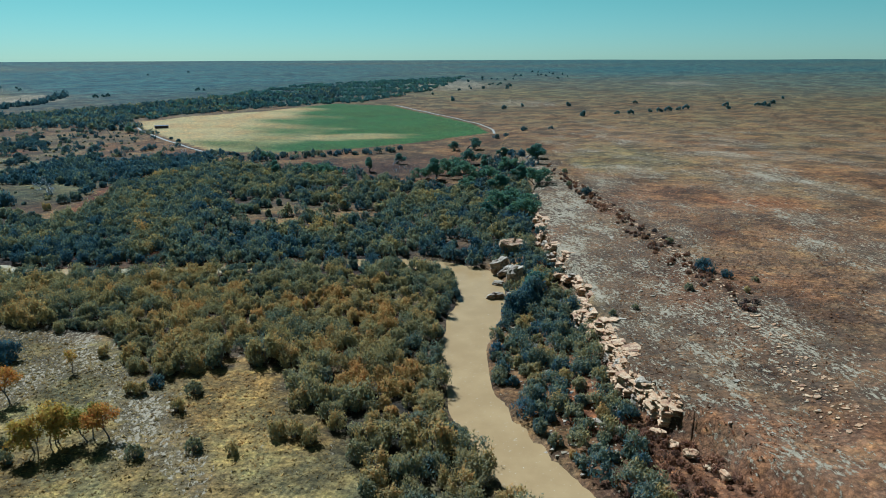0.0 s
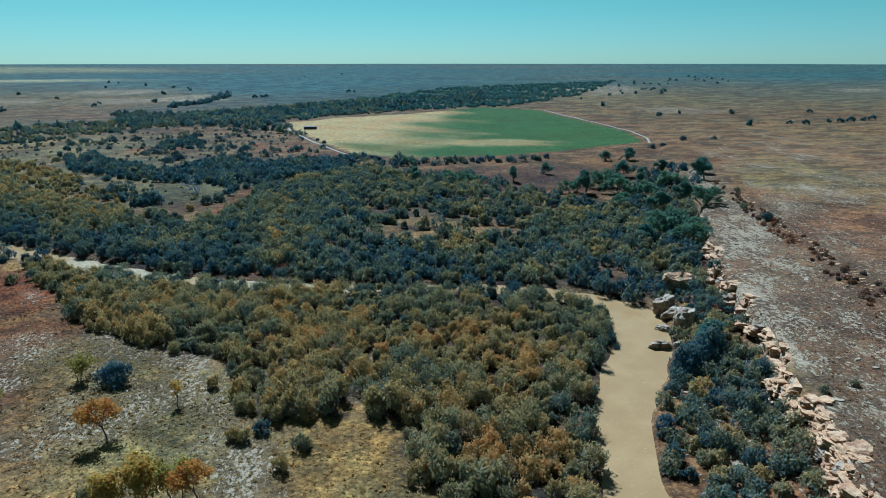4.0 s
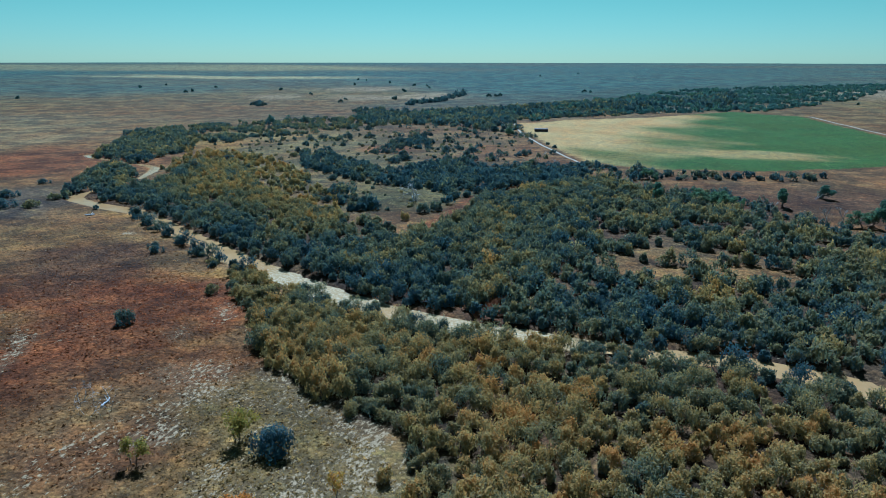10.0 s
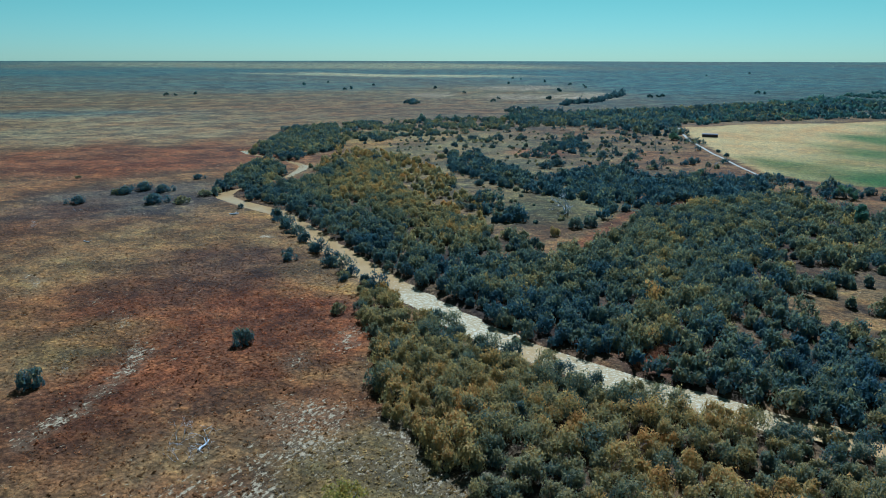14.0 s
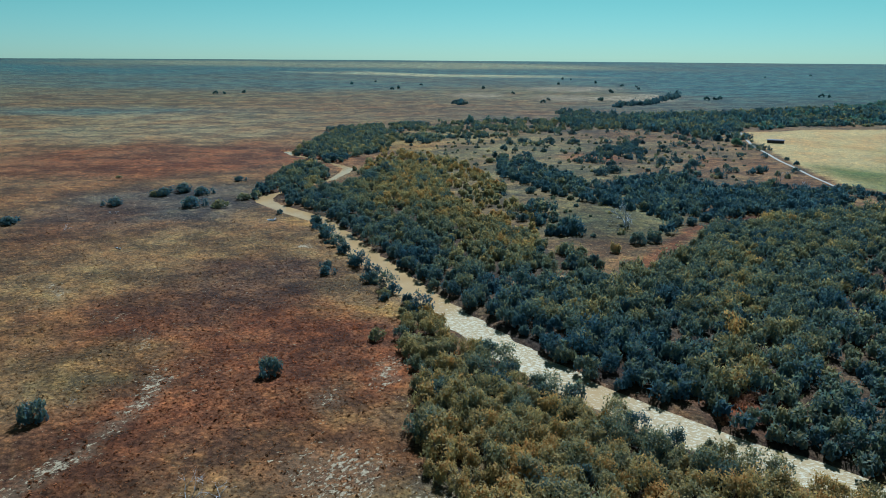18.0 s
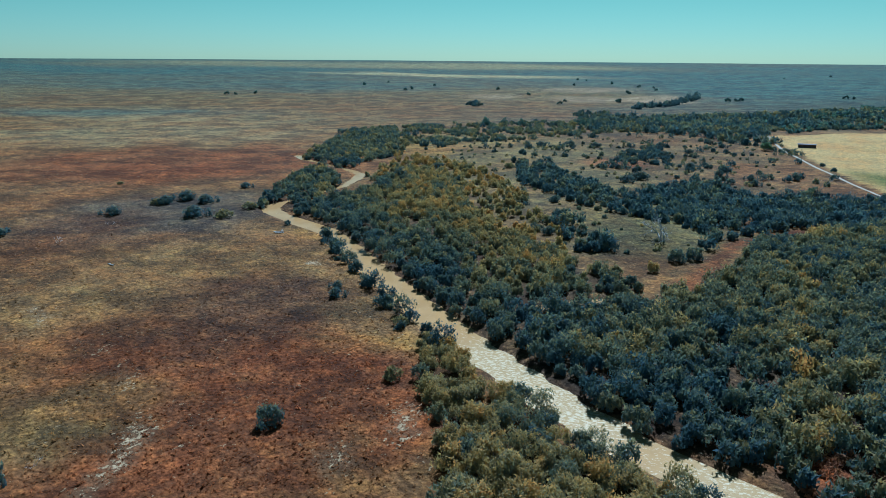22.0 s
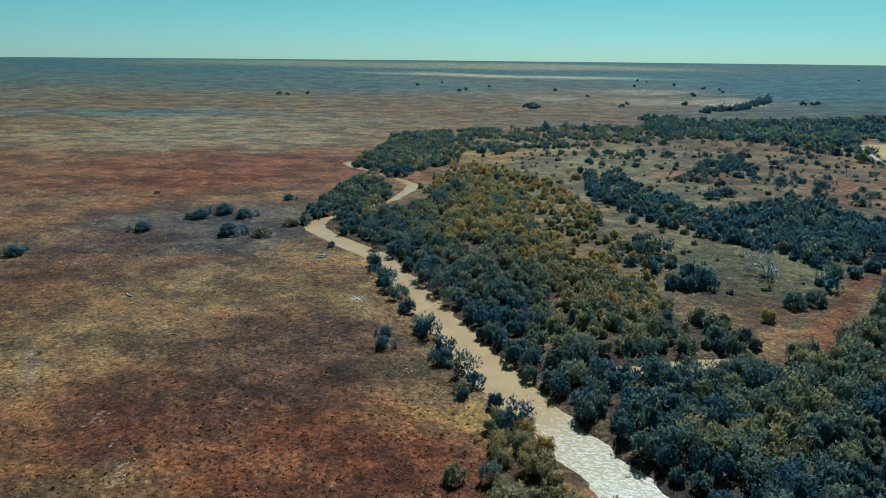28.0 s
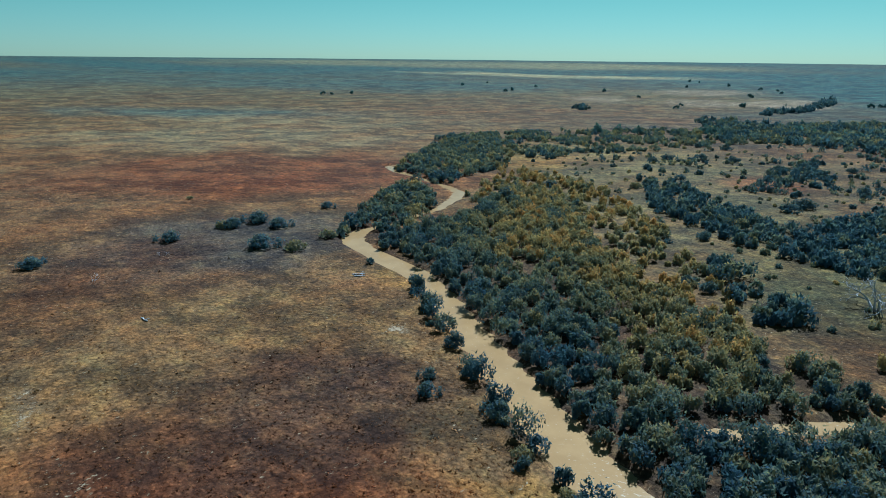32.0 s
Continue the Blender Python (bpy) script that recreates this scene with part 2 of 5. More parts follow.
GROUND = ground_material()
# bluish low stops also stand for the bushes' shaded lower leaves
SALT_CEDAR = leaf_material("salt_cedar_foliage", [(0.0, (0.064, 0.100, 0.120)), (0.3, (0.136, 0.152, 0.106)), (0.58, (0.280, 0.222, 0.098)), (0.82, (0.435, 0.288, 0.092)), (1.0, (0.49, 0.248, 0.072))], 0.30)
COTTONWOOD = leaf_material("cottonwood_foliage", [(0.0, (0.078, 0.125, 0.128)), (0.5, (0.125, 0.185, 0.110)), (1.0, (0.25, 0.26, 0.10))], 0.32)
RUST_BRUSH = leaf_material("rusty_brush_foliage", [(0.0, (0.100, 0.078, 0.064)), (0.5, (0.235, 0.105, 0.054)), (1.0, (0.33, 0.150, 0.062))], 0.25)
AUTUMN = leaf_material("autumn_foliage", [(0.0, (0.24, 0.21, 0.05)), (0.5, (0.42, 0.27, 0.045)), (1.0, (0.50, 0.195, 0.04))], 0.35)


def grass_material():
    m = Nodes("dry_grass_blades")
    isl = m.t.nodes.new("ShaderNodeNewGeometry").outputs["Random Per Island"]
    c = m.attribute("tint", "Color")
    c = m.mix(isl, m.mix(1.0, c, (0.95, 0.92, 0.95), "MULTIPLY"), m.mix(1.0, c, (2.1, 1.95, 1.7), "MULTIPLY"))
    d = m.put("BsdfDiffuse", Color=c, Roughness=0.6)
    t = m.put("BsdfTranslucent", Color=c)
    x = m.put("MixShader", Fac=0.5)
    m.t.links.new(d.outputs[0], x.inputs[1])
    m.t.links.new(t.outputs[0], x.inputs[2])
    return m.done(x)


GRASS = grass_material()
BARK = wood_material("bark", (0.07, 0.055, 0.045), (0.14, 0.115, 0.09))
DEADWOOD = wood_material("bleached_wood", (0.26, 0.24, 0.22), (0.48, 0.45, 0.41))
LIMESTONE = rock_material("weathered_limestone", (0.27, 0.19, 0.10), (0.39, 0.29, 0.175), (0.17, 0.10, 0.05))
ORANGE_ROCK = rock_material("orange_sandstone", (0.40, 0.205, 0.080), (0.52, 0.33, 0.155), (0.24, 0.115, 0.05))
WATER = water_material()
TRACK = plain_material("pale_dust", (0.165, 0.128, 0.072), (0.215, 0.172, 0.105), 0.95, 0.6)
SHED = plain_material("dark_rusty_sheet", (0.030, 0.018, 0.018), (0.065, 0.035, 0.030), 0.6, 0.8)
SHED_ROOF = plain_material("grey_sheet_roof", (0.040, 0.032, 0.030), (0.065, 0.052, 0.048), 0.9, 0.8)

# ---------------------------------------------------------------- the plan
RIVER = [(70, -420, 17), (44, -180, 16), (42, -60, 16), (36, 10, 15), (27, 60, 13.5), (19.3, 80, 12.2), (15.3, 88.7, 11.6), (11.3, 98.4, 11), (8.5, 106, 10), (6, 115.3, 9.2), (4.4, 127, 9), (4.2, 138.8, 9.4), (5.2, 149, 10.6), (8.1, 164, 12), (10.3, 178, 12.2), (11, 186, 12.8),
         (8.5, 196, 14.5), (0, 204.2, 10.5), (-15, 209, 8), (-30, 210, 7), (-46, 205.5, 7), (-68, 201.5, 8), (-92, 198.3, 9), (-115, 199.3, 9),
         (-131, 202, 9), (-146, 206, 9), (-160, 209.8, 8.8), (-177, 214.6, 8.3), (-196, 221.4, 7), (-219, 229.5, 6), (-248, 241, 5), (-270, 247.2, 5),
         (-287, 247.5, 5.5), (-302, 248, 6), (-314, 251, 7), (-321, 259, 4.5), (-324, 270, 2.6), (-331, 287, 2.4), (-336, 302, 2.8), (-350, 321, 4.2), (-362, 333, 4),
         (-380, 336.5, 2.6), (-404, 339.3, 2.4), (-430, 341, 3), (-446, 347, 4), (-440, 362, 3), (-428, 380, 5), (-410, 400, 5)]
RIVER = [(x, y, w + (0.9 if -300 < x < -165 else -0.2 if x < -165 else -1.2)) for x, y, w in RIVER]
SIDE = [(-168, 236, 3.2), (-164, 242, 3.2), (-161, 249, 3.2), (-156, 258, 3.2), (-150, 262, 3.2), (-147, 261, 3.2)]
SWALE = [(x, y, 4.0) for x, y in [(-148, 276), (-151, 292), (-156, 313), (-160, 336), (-157, 354), (-151, 371)]]
CLIFF = [(66, 40), (48, 80), (43.5, 91), (38, 102), (34.2, 109), (32.9, 117), (32.8, 126), (34, 145), (33.8, 176), (32.4, 206), (32.8, 225), (35.5, 265), (40, 311), (44, 374), (36, 450), (60, 620), (140, 800)]
FIELD = [(-300, 692), (-250, 612), (-201, 538), (-152, 472), (-112, 466), (-62, 485), (-10, 530), (38, 588), (28, 668), (-8, 765), (-66, 918), (-142, 958), (-203, 834), (-262, 770)]


def along(line, x, y):
    """Distance of points from a line, and the line's third value at the nearest place."""
    best = np.full(x.shape, 1e9)
    third = np.zeros(x.shape)
    for a, b in zip(line, line[1:]):
        dx, dy = b[0] - a[0], b[1] - a[1]
        u = np.clip(((x - a[0]) * dx + (y - a[1]) * dy) / (dx * dx + dy * dy), 0, 1)
        d = np.hypot(x - a[0] - u * dx, y - a[1] - u * dy)
        near = d < best
        best = np.where(near, d, best)
        if len(a) > 2:
            third = np.where(near, a[2] + u * (b[2] - a[2]), third)
    return best, third


def inside(poly, x, y):
    hit = np.zeros(x.shape, bool)
    for (ax, ay), (bx, by) in zip(poly, poly[1:] + poly[:1]):
        cross = (ay > y) != (by > y)
        hit ^= cross & (x < (bx - ax) * (y - ay) / ((by - ay) or 1e-9) + ax)
    return hit


def ease(v, lo, hi):
    v = np.clip((v - lo) / (hi - lo), 0, 1)
    return v * v * (3 - 2 * v)


def waves(x, y, seed, size):
    """A cheap smooth noise from crossing waves, about -1 to 1."""
    r = np.random.RandomState(seed)
    out = np.zeros(np.shape(x))
    for k in range(7):
        a, p = r.uniform(0, 6.28, 2)
        s = size * r.uniform(0.5, 1.6)
        out = out + np.sin((x * math.cos(a) + y * math.sin(a)) / s * 6.28 + p) / 3.2
    return out


CLIFF_Y = [p[1] for p in CLIFF]
CLIFF_X = [p[0] for p in CLIFF]


def height(x, y):
    x, y = np.asarray(x, float), np.asarray(y, float)
    edge = np.interp(y, CLIFF_Y, CLIFF_X) + 1.3 * waves(x * 0, y, 5, 23) + 0.7 * waves(x * 0, y, 6, 7)
    rise = 6.6 * (1 - 0.6 * ease(y, 330, 640)) * ease(y, -3000, 0)
    off = x - edge
    z = ease(off, -16, -2) * 1.8 * (y < 420) + (rise - 1.6) * ease(off, -1.6, 0.9) * ease(y, 900, 500) + rise * ease(off, 0, 120) * 0.1
    z = z + 1.0 * ease(x - 58 + 3 * waves(y, x * 0, 8, 40), -2, 2) * ease(y, 420, 330)
    z = z + 0.5 * waves(x, y, 3, 60) * ease(np.abs(off), 3, 30) * 0.5
    far = np.hypot(x + 60, y - 100)
    z = z + 43.5 * ease((far - 500) / 3900, 0, 1) ** 1.0 * (far < 4400) + (far >= 4400) * (43.5 - (far - 4400) * 0.02)
    z = z + ease(far, 700, 2600) * (2.0 * waves(x, y, 11, 900) + 1.4 * waves(x, y, 12, 420)) * (1 - ease(far, 3300, 4300) * 0.6)
    d, w = along(RIVER, x, y)
    z = np.where(d < w / 2 + 2.0, z * ease(d - w / 2, 0.3, 2.0) - 1.9 * (1 - ease(d - w / 2, -0.9, 1.6)), z)
    d, w = along(SIDE, x, y)
    return z - 1.2 * (1 - ease(d - w / 2, -0.6, 1.2))


def ground_z(x, y):
    return float(height(np.array([x]), np.array([y]))[0])


# ---------------------------------------------------------------- ground
def spaced(lo, hi, stretches):
    """Coordinates with a step that grows away from the near stretches."""
    first, last = stretches[0][0], stretches[-1][1]
    v = []
    for a, b, s in stretches:
        v += list(np.arange(a, b, s))
    v.append(last)
    left, step = [first], stretches[0][2]
    while left[-1] > lo:
        step *= 1.13
        left.append(left[-1] - step)
    right, step = [last], stretches[-1][2]
    while right[-1] < hi:
        step *= 1.13
        right.append(right[-1] + step)
    return np.array(left[:0:-1] + v + right[1:])


RED, RUST, TAN, GOLD = (0.118, 0.048, 0.021), (0.165, 0.062, 0.023), (0.145, 0.099, 0.042), (0.215, 0.142, 0.042)
GREY, DARK, OLIVE, PALE, BROWN = (0.062, 0.057, 0.047), (0.070, 0.041, 0.025), (0.185, 0.155, 0.060), (0.200, 0.170, 0.092), (0.125, 0.078, 0.036)
# the last of these colours holds the far plain's bluish haze
GREEN, STRAW, HAZE_BLUEGREY = (0.050, 0.096, 0.026), (0.35, 0.265, 0.120), (0.056, 0.088, 0.080)
MOSS, EARTH, FLAT = (0.090, 0.084, 0.038), (0.165, 0.106, 0.050), (0.112, 0.097, 0.049)
# leaf litter, made darker to paint the shade under the thickets
SHADE_LITTER = (0.050, 0.042, 0.030)

# patches of cover: middle, half-length across and along, turn, colour, strength
PATCHES = [
    (-166, 174, 22, 19, 0.84, RED, .9),
    (-205, 167, 30, 18, 0.84, RUST, .55),
    (-179, 190, 20, 5, 0.84, GOLD, .7),
    (-185, 138, 10, 11, 0.84, OLIVE, .4),
    (-224, 198, 16, 11, 0.85, DARK, .8),
    (-254, 204, 42, 20, 0.85, TAN, .75),
    (-333, 216, 42, 40, 0.86, GREY, .85),
    (-323, 179, 22, 31, 0.86, DARK, .6),
    (-465, 281, 99, 63, 0.88, RED, .7),
    (-625, 316, 136, 65, 0.91, PALE, .55),
    (-286, 242, 18, 12, 0.86, TAN, .6),
    (-235, 162, 34, 17, 0.85, TAN, .55),
    (-202, 161, 24, 21, 0.90, BROWN, .6),
    (-212, 189, 17, 17, 0.90, DARK, .65),
    (-178, 183, 15, 11, 0.90, RED, .8),
    (-246, 155, 15, 18, 0.91, TAN, .5),
    (-189, 158, 23, 27, 0.68, RED, .8),
    (-155, 131, 17, 16, 0.68, RED, .6),
    (-184, 140, 13, 13, 0.68, OLIVE, .3),
    (-144, 177, 5, 13, 0.68, RUST, .7),
    (-156, 151, 20, 17, 0.47, RED, .8),
    (-214, 182, 25, 29, 0.47, DARK, .6),
    (-131, 149, 9, 11, 0.47, TAN, .5),
    (-114, 121, 13, 10, 0.47, RED, .45),
    (-103, 147, 13, 16, 0.47, OLIVE, .65),
    (-45, 84, 55, 34, 0.1, OLIVE, .8),
    (-68, 94, 14, 8, 0.0, GOLD, .6),
    (-76, 129, 23, 21, 0.09, OLIVE, .75),
    (-39, 122, 11, 13, 0.09, GOLD, .75),
    (-25, 107, 14, 9, 0.09, GOLD, .6),
    (-120, 164, 8, 12, 0.09, TAN, .6),
    (-152, 120, 18, 20, 0.73, RED, .55),
    (-128, 150, 17, 11, 0.81, RED, .5),
    (-308, 468, 92, 89, 0.69, FLAT, .8),
    (-305, 410, 65, 96, 0.69, OLIVE, .4),
    (-224, 375, 43, 82, 0.69, MOSS, .7),
    (-245, 469, 45, 41, 0.69, RUST, .45),
    (-298, 373, 37, 63, 0.69, FLAT, .6),
    (-201, 340, 22, 40, 0.69, MOSS, .8),
    (-403, 418, 16, 27, 0.70, GOLD, .9),
    (-434, 482, 71, 43, 0.70, OLIVE, .6),
    (-223, 327, 33, 44, 0.92, FLAT, .7),
    (-278, 452, 50, 64, 0.94, FLAT, .7),
    (-295, 470, 21, 23, 0.94, RUST, .6),
    (-191, 333, 24, 37, 0.92, MOSS, .9),
    (-422, 426, 11, 21, 0.95, GOLD, .9),
    (-270, 243, 7, 13, 0.92, GOLD, .6),
    (-63, 387, 81, 38, 0.47, DARK, .8),
    (-6, 402, 29, 38, 0.47, DARK, .6),
    (-55, 281, 30, 20, 0.47, TAN, .7),
    (-47, 282, 27, 19, 0.09, TAN, .8),
    (-133, 212, 4, 9, 0.68, RUST, .5),
    (-91, 215, 5, 10, 0.68, RUST, .8),
    (-95, 264, 5, 7, 0.68, RUST, .6),
    (-92, 213, 6, 8, 0.81, RUST, .8),
    (-126, 303, 5, 11, 0.82, RUST, .6),
    (30, 165, 5, 38, 0.09, OLIVE, .5),
    (25, 113, 5, 9, 0.09, RUST, .6),
    (32, 216, 8, 11, 0.09, RUST, .5),
    (114, 395, 37, 72, 0.08, OLIVE, .4),
    (78, 165, 52, 135, -0.05, (0.155, 0.092, 0.047), .8),
    (40, 84, 22, 18, 0.0, (0.190, 0.092, 0.045), .6),
    (62, 154, 17, 30, 0.09, RED, .2),
    (55, 168, 7, 38, 0.09, RED, .3),
    (96, 266, 35, 33, 0.09, RUST, .25),
    (77, 356, 12, 27, 0.08, OLIVE, .6),
    (131, 424, 37, 34, 0.08, OLIVE, .4),
    (165, 333, 40, 228, -0.01, EARTH, .8),
    (211, 573, 127, 223, -0.03, EARTH, .5),
    (238, 572, 58, 141, 0.08, TAN, .5),
    (181, 722, 132, 92, 0.07, TAN, .5),
    (-749, 442, 184, 99, 0.71, PALE, .5),
    (-2542, 1884, 920, 455, 0.81, PALE, .7),
    (-1929, 2165, 495, 300, 0.80, PALE, .95),
    (-2101, 2226, 400, 289, 0.40, PALE, .9),
    # far land in blue-grey, with bluish haze in the colour
    (-1308, 840, 436, 200, 0.74, HAZE_BLUEGREY, .6),
    (-423, 1388, 308, 272, 0.73, HAZE_BLUEGREY, .8),
    (-614, 1590, 316, 400, 0.36, HAZE_BLUEGREY, .7),
    (-634, 1954, 595, 622, 0.03, HAZE_BLUEGREY, .8),
    (1052, 3671, 673, 1401, -0.03, HAZE_BLUEGREY, .6),
    (78, 1172, 139, 165, 0.05, TAN, .6),
    (-857, 374, 169, 47, 0.94, HAZE_BLUEGREY, .7),
    (-690, 620, 186, 100, 0.94, BROWN, .6),
    (-440, 243, 88, 33, 0.94, RED, .5),
    (-848, 1053, 192, 179, 1.00, TAN, .5),
    (-1468, 1485, 365, 90, 0.55, (0.31, 0.25, 0.135), .95),
    (-290, 1300, 170, 620, -0.30, (0.055, 0.070, 0.058), .85),
]
# pale stony places: middle, half-lengths, turn, strength
STONY = [
    (-98, 137, 33, 29, 0.31, .27),
    (-84, 121, 9, 9, 0.09, .75),
    (-78, 130, 6, 7, 0.09, .55),
    (-51, 110, 4, 12, 0.09, .8),
    (-98, 156, 12, 4, 0.09, .6),
    (-104, 147, 7, 3, 0.09, .5),
    (-90, 114, 9, 6, 0.31, .7),
    (-78, 143, 3, 12, 0.31, .7),
    (-81, 128, 4, 8, 0.31, .8),
    (-61, 122, 5, 6, 0.31, .7),
    (-94, 153, 7, 6, 0.31, .6),
    (-92, 124, 3, 8, 0.47, .75),
    (-123, 149, 10, 7, 0.47, .55),
    (-99, 154, 5, 9, 0.68, .7),
    (-116, 145, 7, 7, 0.68, .55),
    (-145, 178, 3, 7, 0.68, .55),
    (-110, 130, 5, 4, 0.68, .7),
    (-142, 175, 3, 5, 0.81, .6),
    (-143, 162, 4, 6, 0.81, .45),
    (-143, 176, 3, 4, 0.84, .6),
    (-168, 142, 3, 6, 0.84, .5),
    (-235, 219, 2, 2, 0.91, .95),
    (-234, 219, 2, 2, 0.97, .95),
    (-682, 974, 52, 79, 0.72, .6),
    (-813, 925, 44, 86, 0.72, .6),
    (-610, 1105, 27, 87, 0.72, .7),
    (-583, 1018, 47, 44, 1.03, .8),
    (-833, 1199, 80, 98, 0.05, .6),
    (-632, 1038, 43, 73, 0.06, .7),
    (20, 1486, 78, 214, 0.04, .6),
    (106, 954, 50, 66, 0.06, .5),
    (157, 401, 15, 19, 0.08, .75),
    (90, 336, 15, 27, 0.09, .7),
    (57, 135, 6, 15, 0.09, .7),
    (47, 119, 4, 12, 0.09, .75),
    (489, 1482, 64, 103, 0.04, .5),
]


# trodden pale trails: middle line and width
TRAILS = [
    [(-172, 145, 1.2, 0.72), (-163, 137, 1.8, 0.72), (-154, 124, 1.6, 0.72), (-149, 114, 1.2, 0.72)],
    [(-247, 148, 1.6, 0.6), (-238, 148, 1.2, 0.6), (-233, 147, 0.8, 0.5)],
    [(x, y, 4.5, 0.62) for x, y in [(-110, 159), (-91, 152), (-80, 143), (-68, 132), (-57, 119), (-49, 108), (-42, 100), (-36, 90)]],
    [(-233, 147, 0.3, 0.30), (-205, 152, 0.3, 0.32), (-172, 145, 0.4, 0.36)],
]


def patch(x, y, cx, cy, a, b, turn, soft=0.45, seed=0):
    c, s = math.cos(turn), math.sin(turn)
    u, v = (x - cx) * c + (y - cy) * s, -(x - cx) * s + (y - cy) * c
    r = np.hypot(u / a, v / b) + 0.16 * waves(x, y, 40 + seed % 7, 0.8 * min(a, b))
    return 1 - ease(r, 1 - soft, 1 + soft)


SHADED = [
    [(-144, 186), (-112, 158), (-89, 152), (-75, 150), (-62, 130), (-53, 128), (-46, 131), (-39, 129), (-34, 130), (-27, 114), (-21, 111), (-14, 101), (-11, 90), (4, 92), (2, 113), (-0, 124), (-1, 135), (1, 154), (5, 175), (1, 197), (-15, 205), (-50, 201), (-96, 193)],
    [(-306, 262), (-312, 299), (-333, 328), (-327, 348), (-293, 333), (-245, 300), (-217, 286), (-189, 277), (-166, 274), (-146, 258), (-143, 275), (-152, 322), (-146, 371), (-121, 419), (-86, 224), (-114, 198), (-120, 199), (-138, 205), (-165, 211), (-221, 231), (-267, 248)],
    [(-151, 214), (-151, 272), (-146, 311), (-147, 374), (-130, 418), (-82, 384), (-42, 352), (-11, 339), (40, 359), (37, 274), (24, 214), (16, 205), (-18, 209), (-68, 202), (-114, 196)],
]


CLEARINGS = [
    (-61, 285, 14, 10, 0.09),
    (-38, 275, 13, 8, 0.09),
    (-63, 263, 13, 7, 0.68),
    (-91, 214, 2, 4, 0.68),
    (-91, 212, 2, 3, 0.81),
    (-163, 256, 2, 21, 0.68),
    (-230, 265, 1, 12, 0.91),
    (-181, 257, 1, 11, 0.91),
    (-121, 208, 1, 2, 0.84),
    (-41, 134, 4, 2, 0.09),
    (-75, 269, 6, 8, 0.09),
    (-254, 274, 4, 8, 0.92),
    (-95, 263, 2, 5, 0.68),
    (-34, 214, 4, 3, 0.47),
]


def open_ground(x, y, reach=1.0):
    hit = np.zeros(x.shape, bool)
    for k, (cx, cy, a, b, turn) in enumerate(CLEARINGS):
        hit |= patch(x, y, cx, cy, a, b, turn, soft=0.15, seed=k) > 0.5
    return hit


def cover(x, y):
    """Base colour of the ground's cover, far haze and thicket shade included, and how far a place lies in the field."""
    base = np.array(BROWN)[None, :] * np.ones((len(x), 1))
    n = waves(x, y, 21, 300)[:, None] * 0.5 + 0.5
    base = base * (1 - 0.5 * n) + np.array(TAN) * 0.5 * n
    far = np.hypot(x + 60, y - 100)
    # distance haze painted in: the cover fades to blue-grey
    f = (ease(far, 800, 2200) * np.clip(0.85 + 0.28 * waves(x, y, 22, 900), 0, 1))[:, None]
    base = base * (1 - f) + np.array(HAZE_BLUEGREY) * f
    for k, (cx, cy, a, b, turn, colour, strength) in enumerate(PATCHES):
        w = (strength * patch(x, y, cx, cy, a, b, turn, seed=k))[:, None]
        base = base * (1 - w) + np.array(colour) * w
    # thicket floor darkened in the colour: litter plus the shade between bushes
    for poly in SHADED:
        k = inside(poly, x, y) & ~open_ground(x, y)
        base[k] = base[k] * 0.35 + np.array(SHADE_LITTER) * 0.65
    d, wd = along(SWALE, x, y)
    k = (1 - ease(d + 1.5 * waves(x, y, 17, 9), wd / 2 - 1, wd / 2 + 3))[:, None]
    base = base * (1 - k) + np.array((0.112, 0.052, 0.022)) * k
    # the watered field: straw in the west, green in the east
    w = inside(FIELD, x, y).astype(float)
    green = ease(x + 0.10 * (y - 600) + 26 * waves(x, y, 31, 160) + 10 * waves(x, y, 32, 45), -190, -105)
    green = green * (1 - 0.7 * patch(x, y, -75, 560, 45, 22, 0.2, seed=3))
    crop = np.array(STRAW) * (1 - green[:, None]) + np.array(GREEN) * green[:, None]
    base = base * (1 - w[:, None]) + crop * w[:, None]
    return base, w


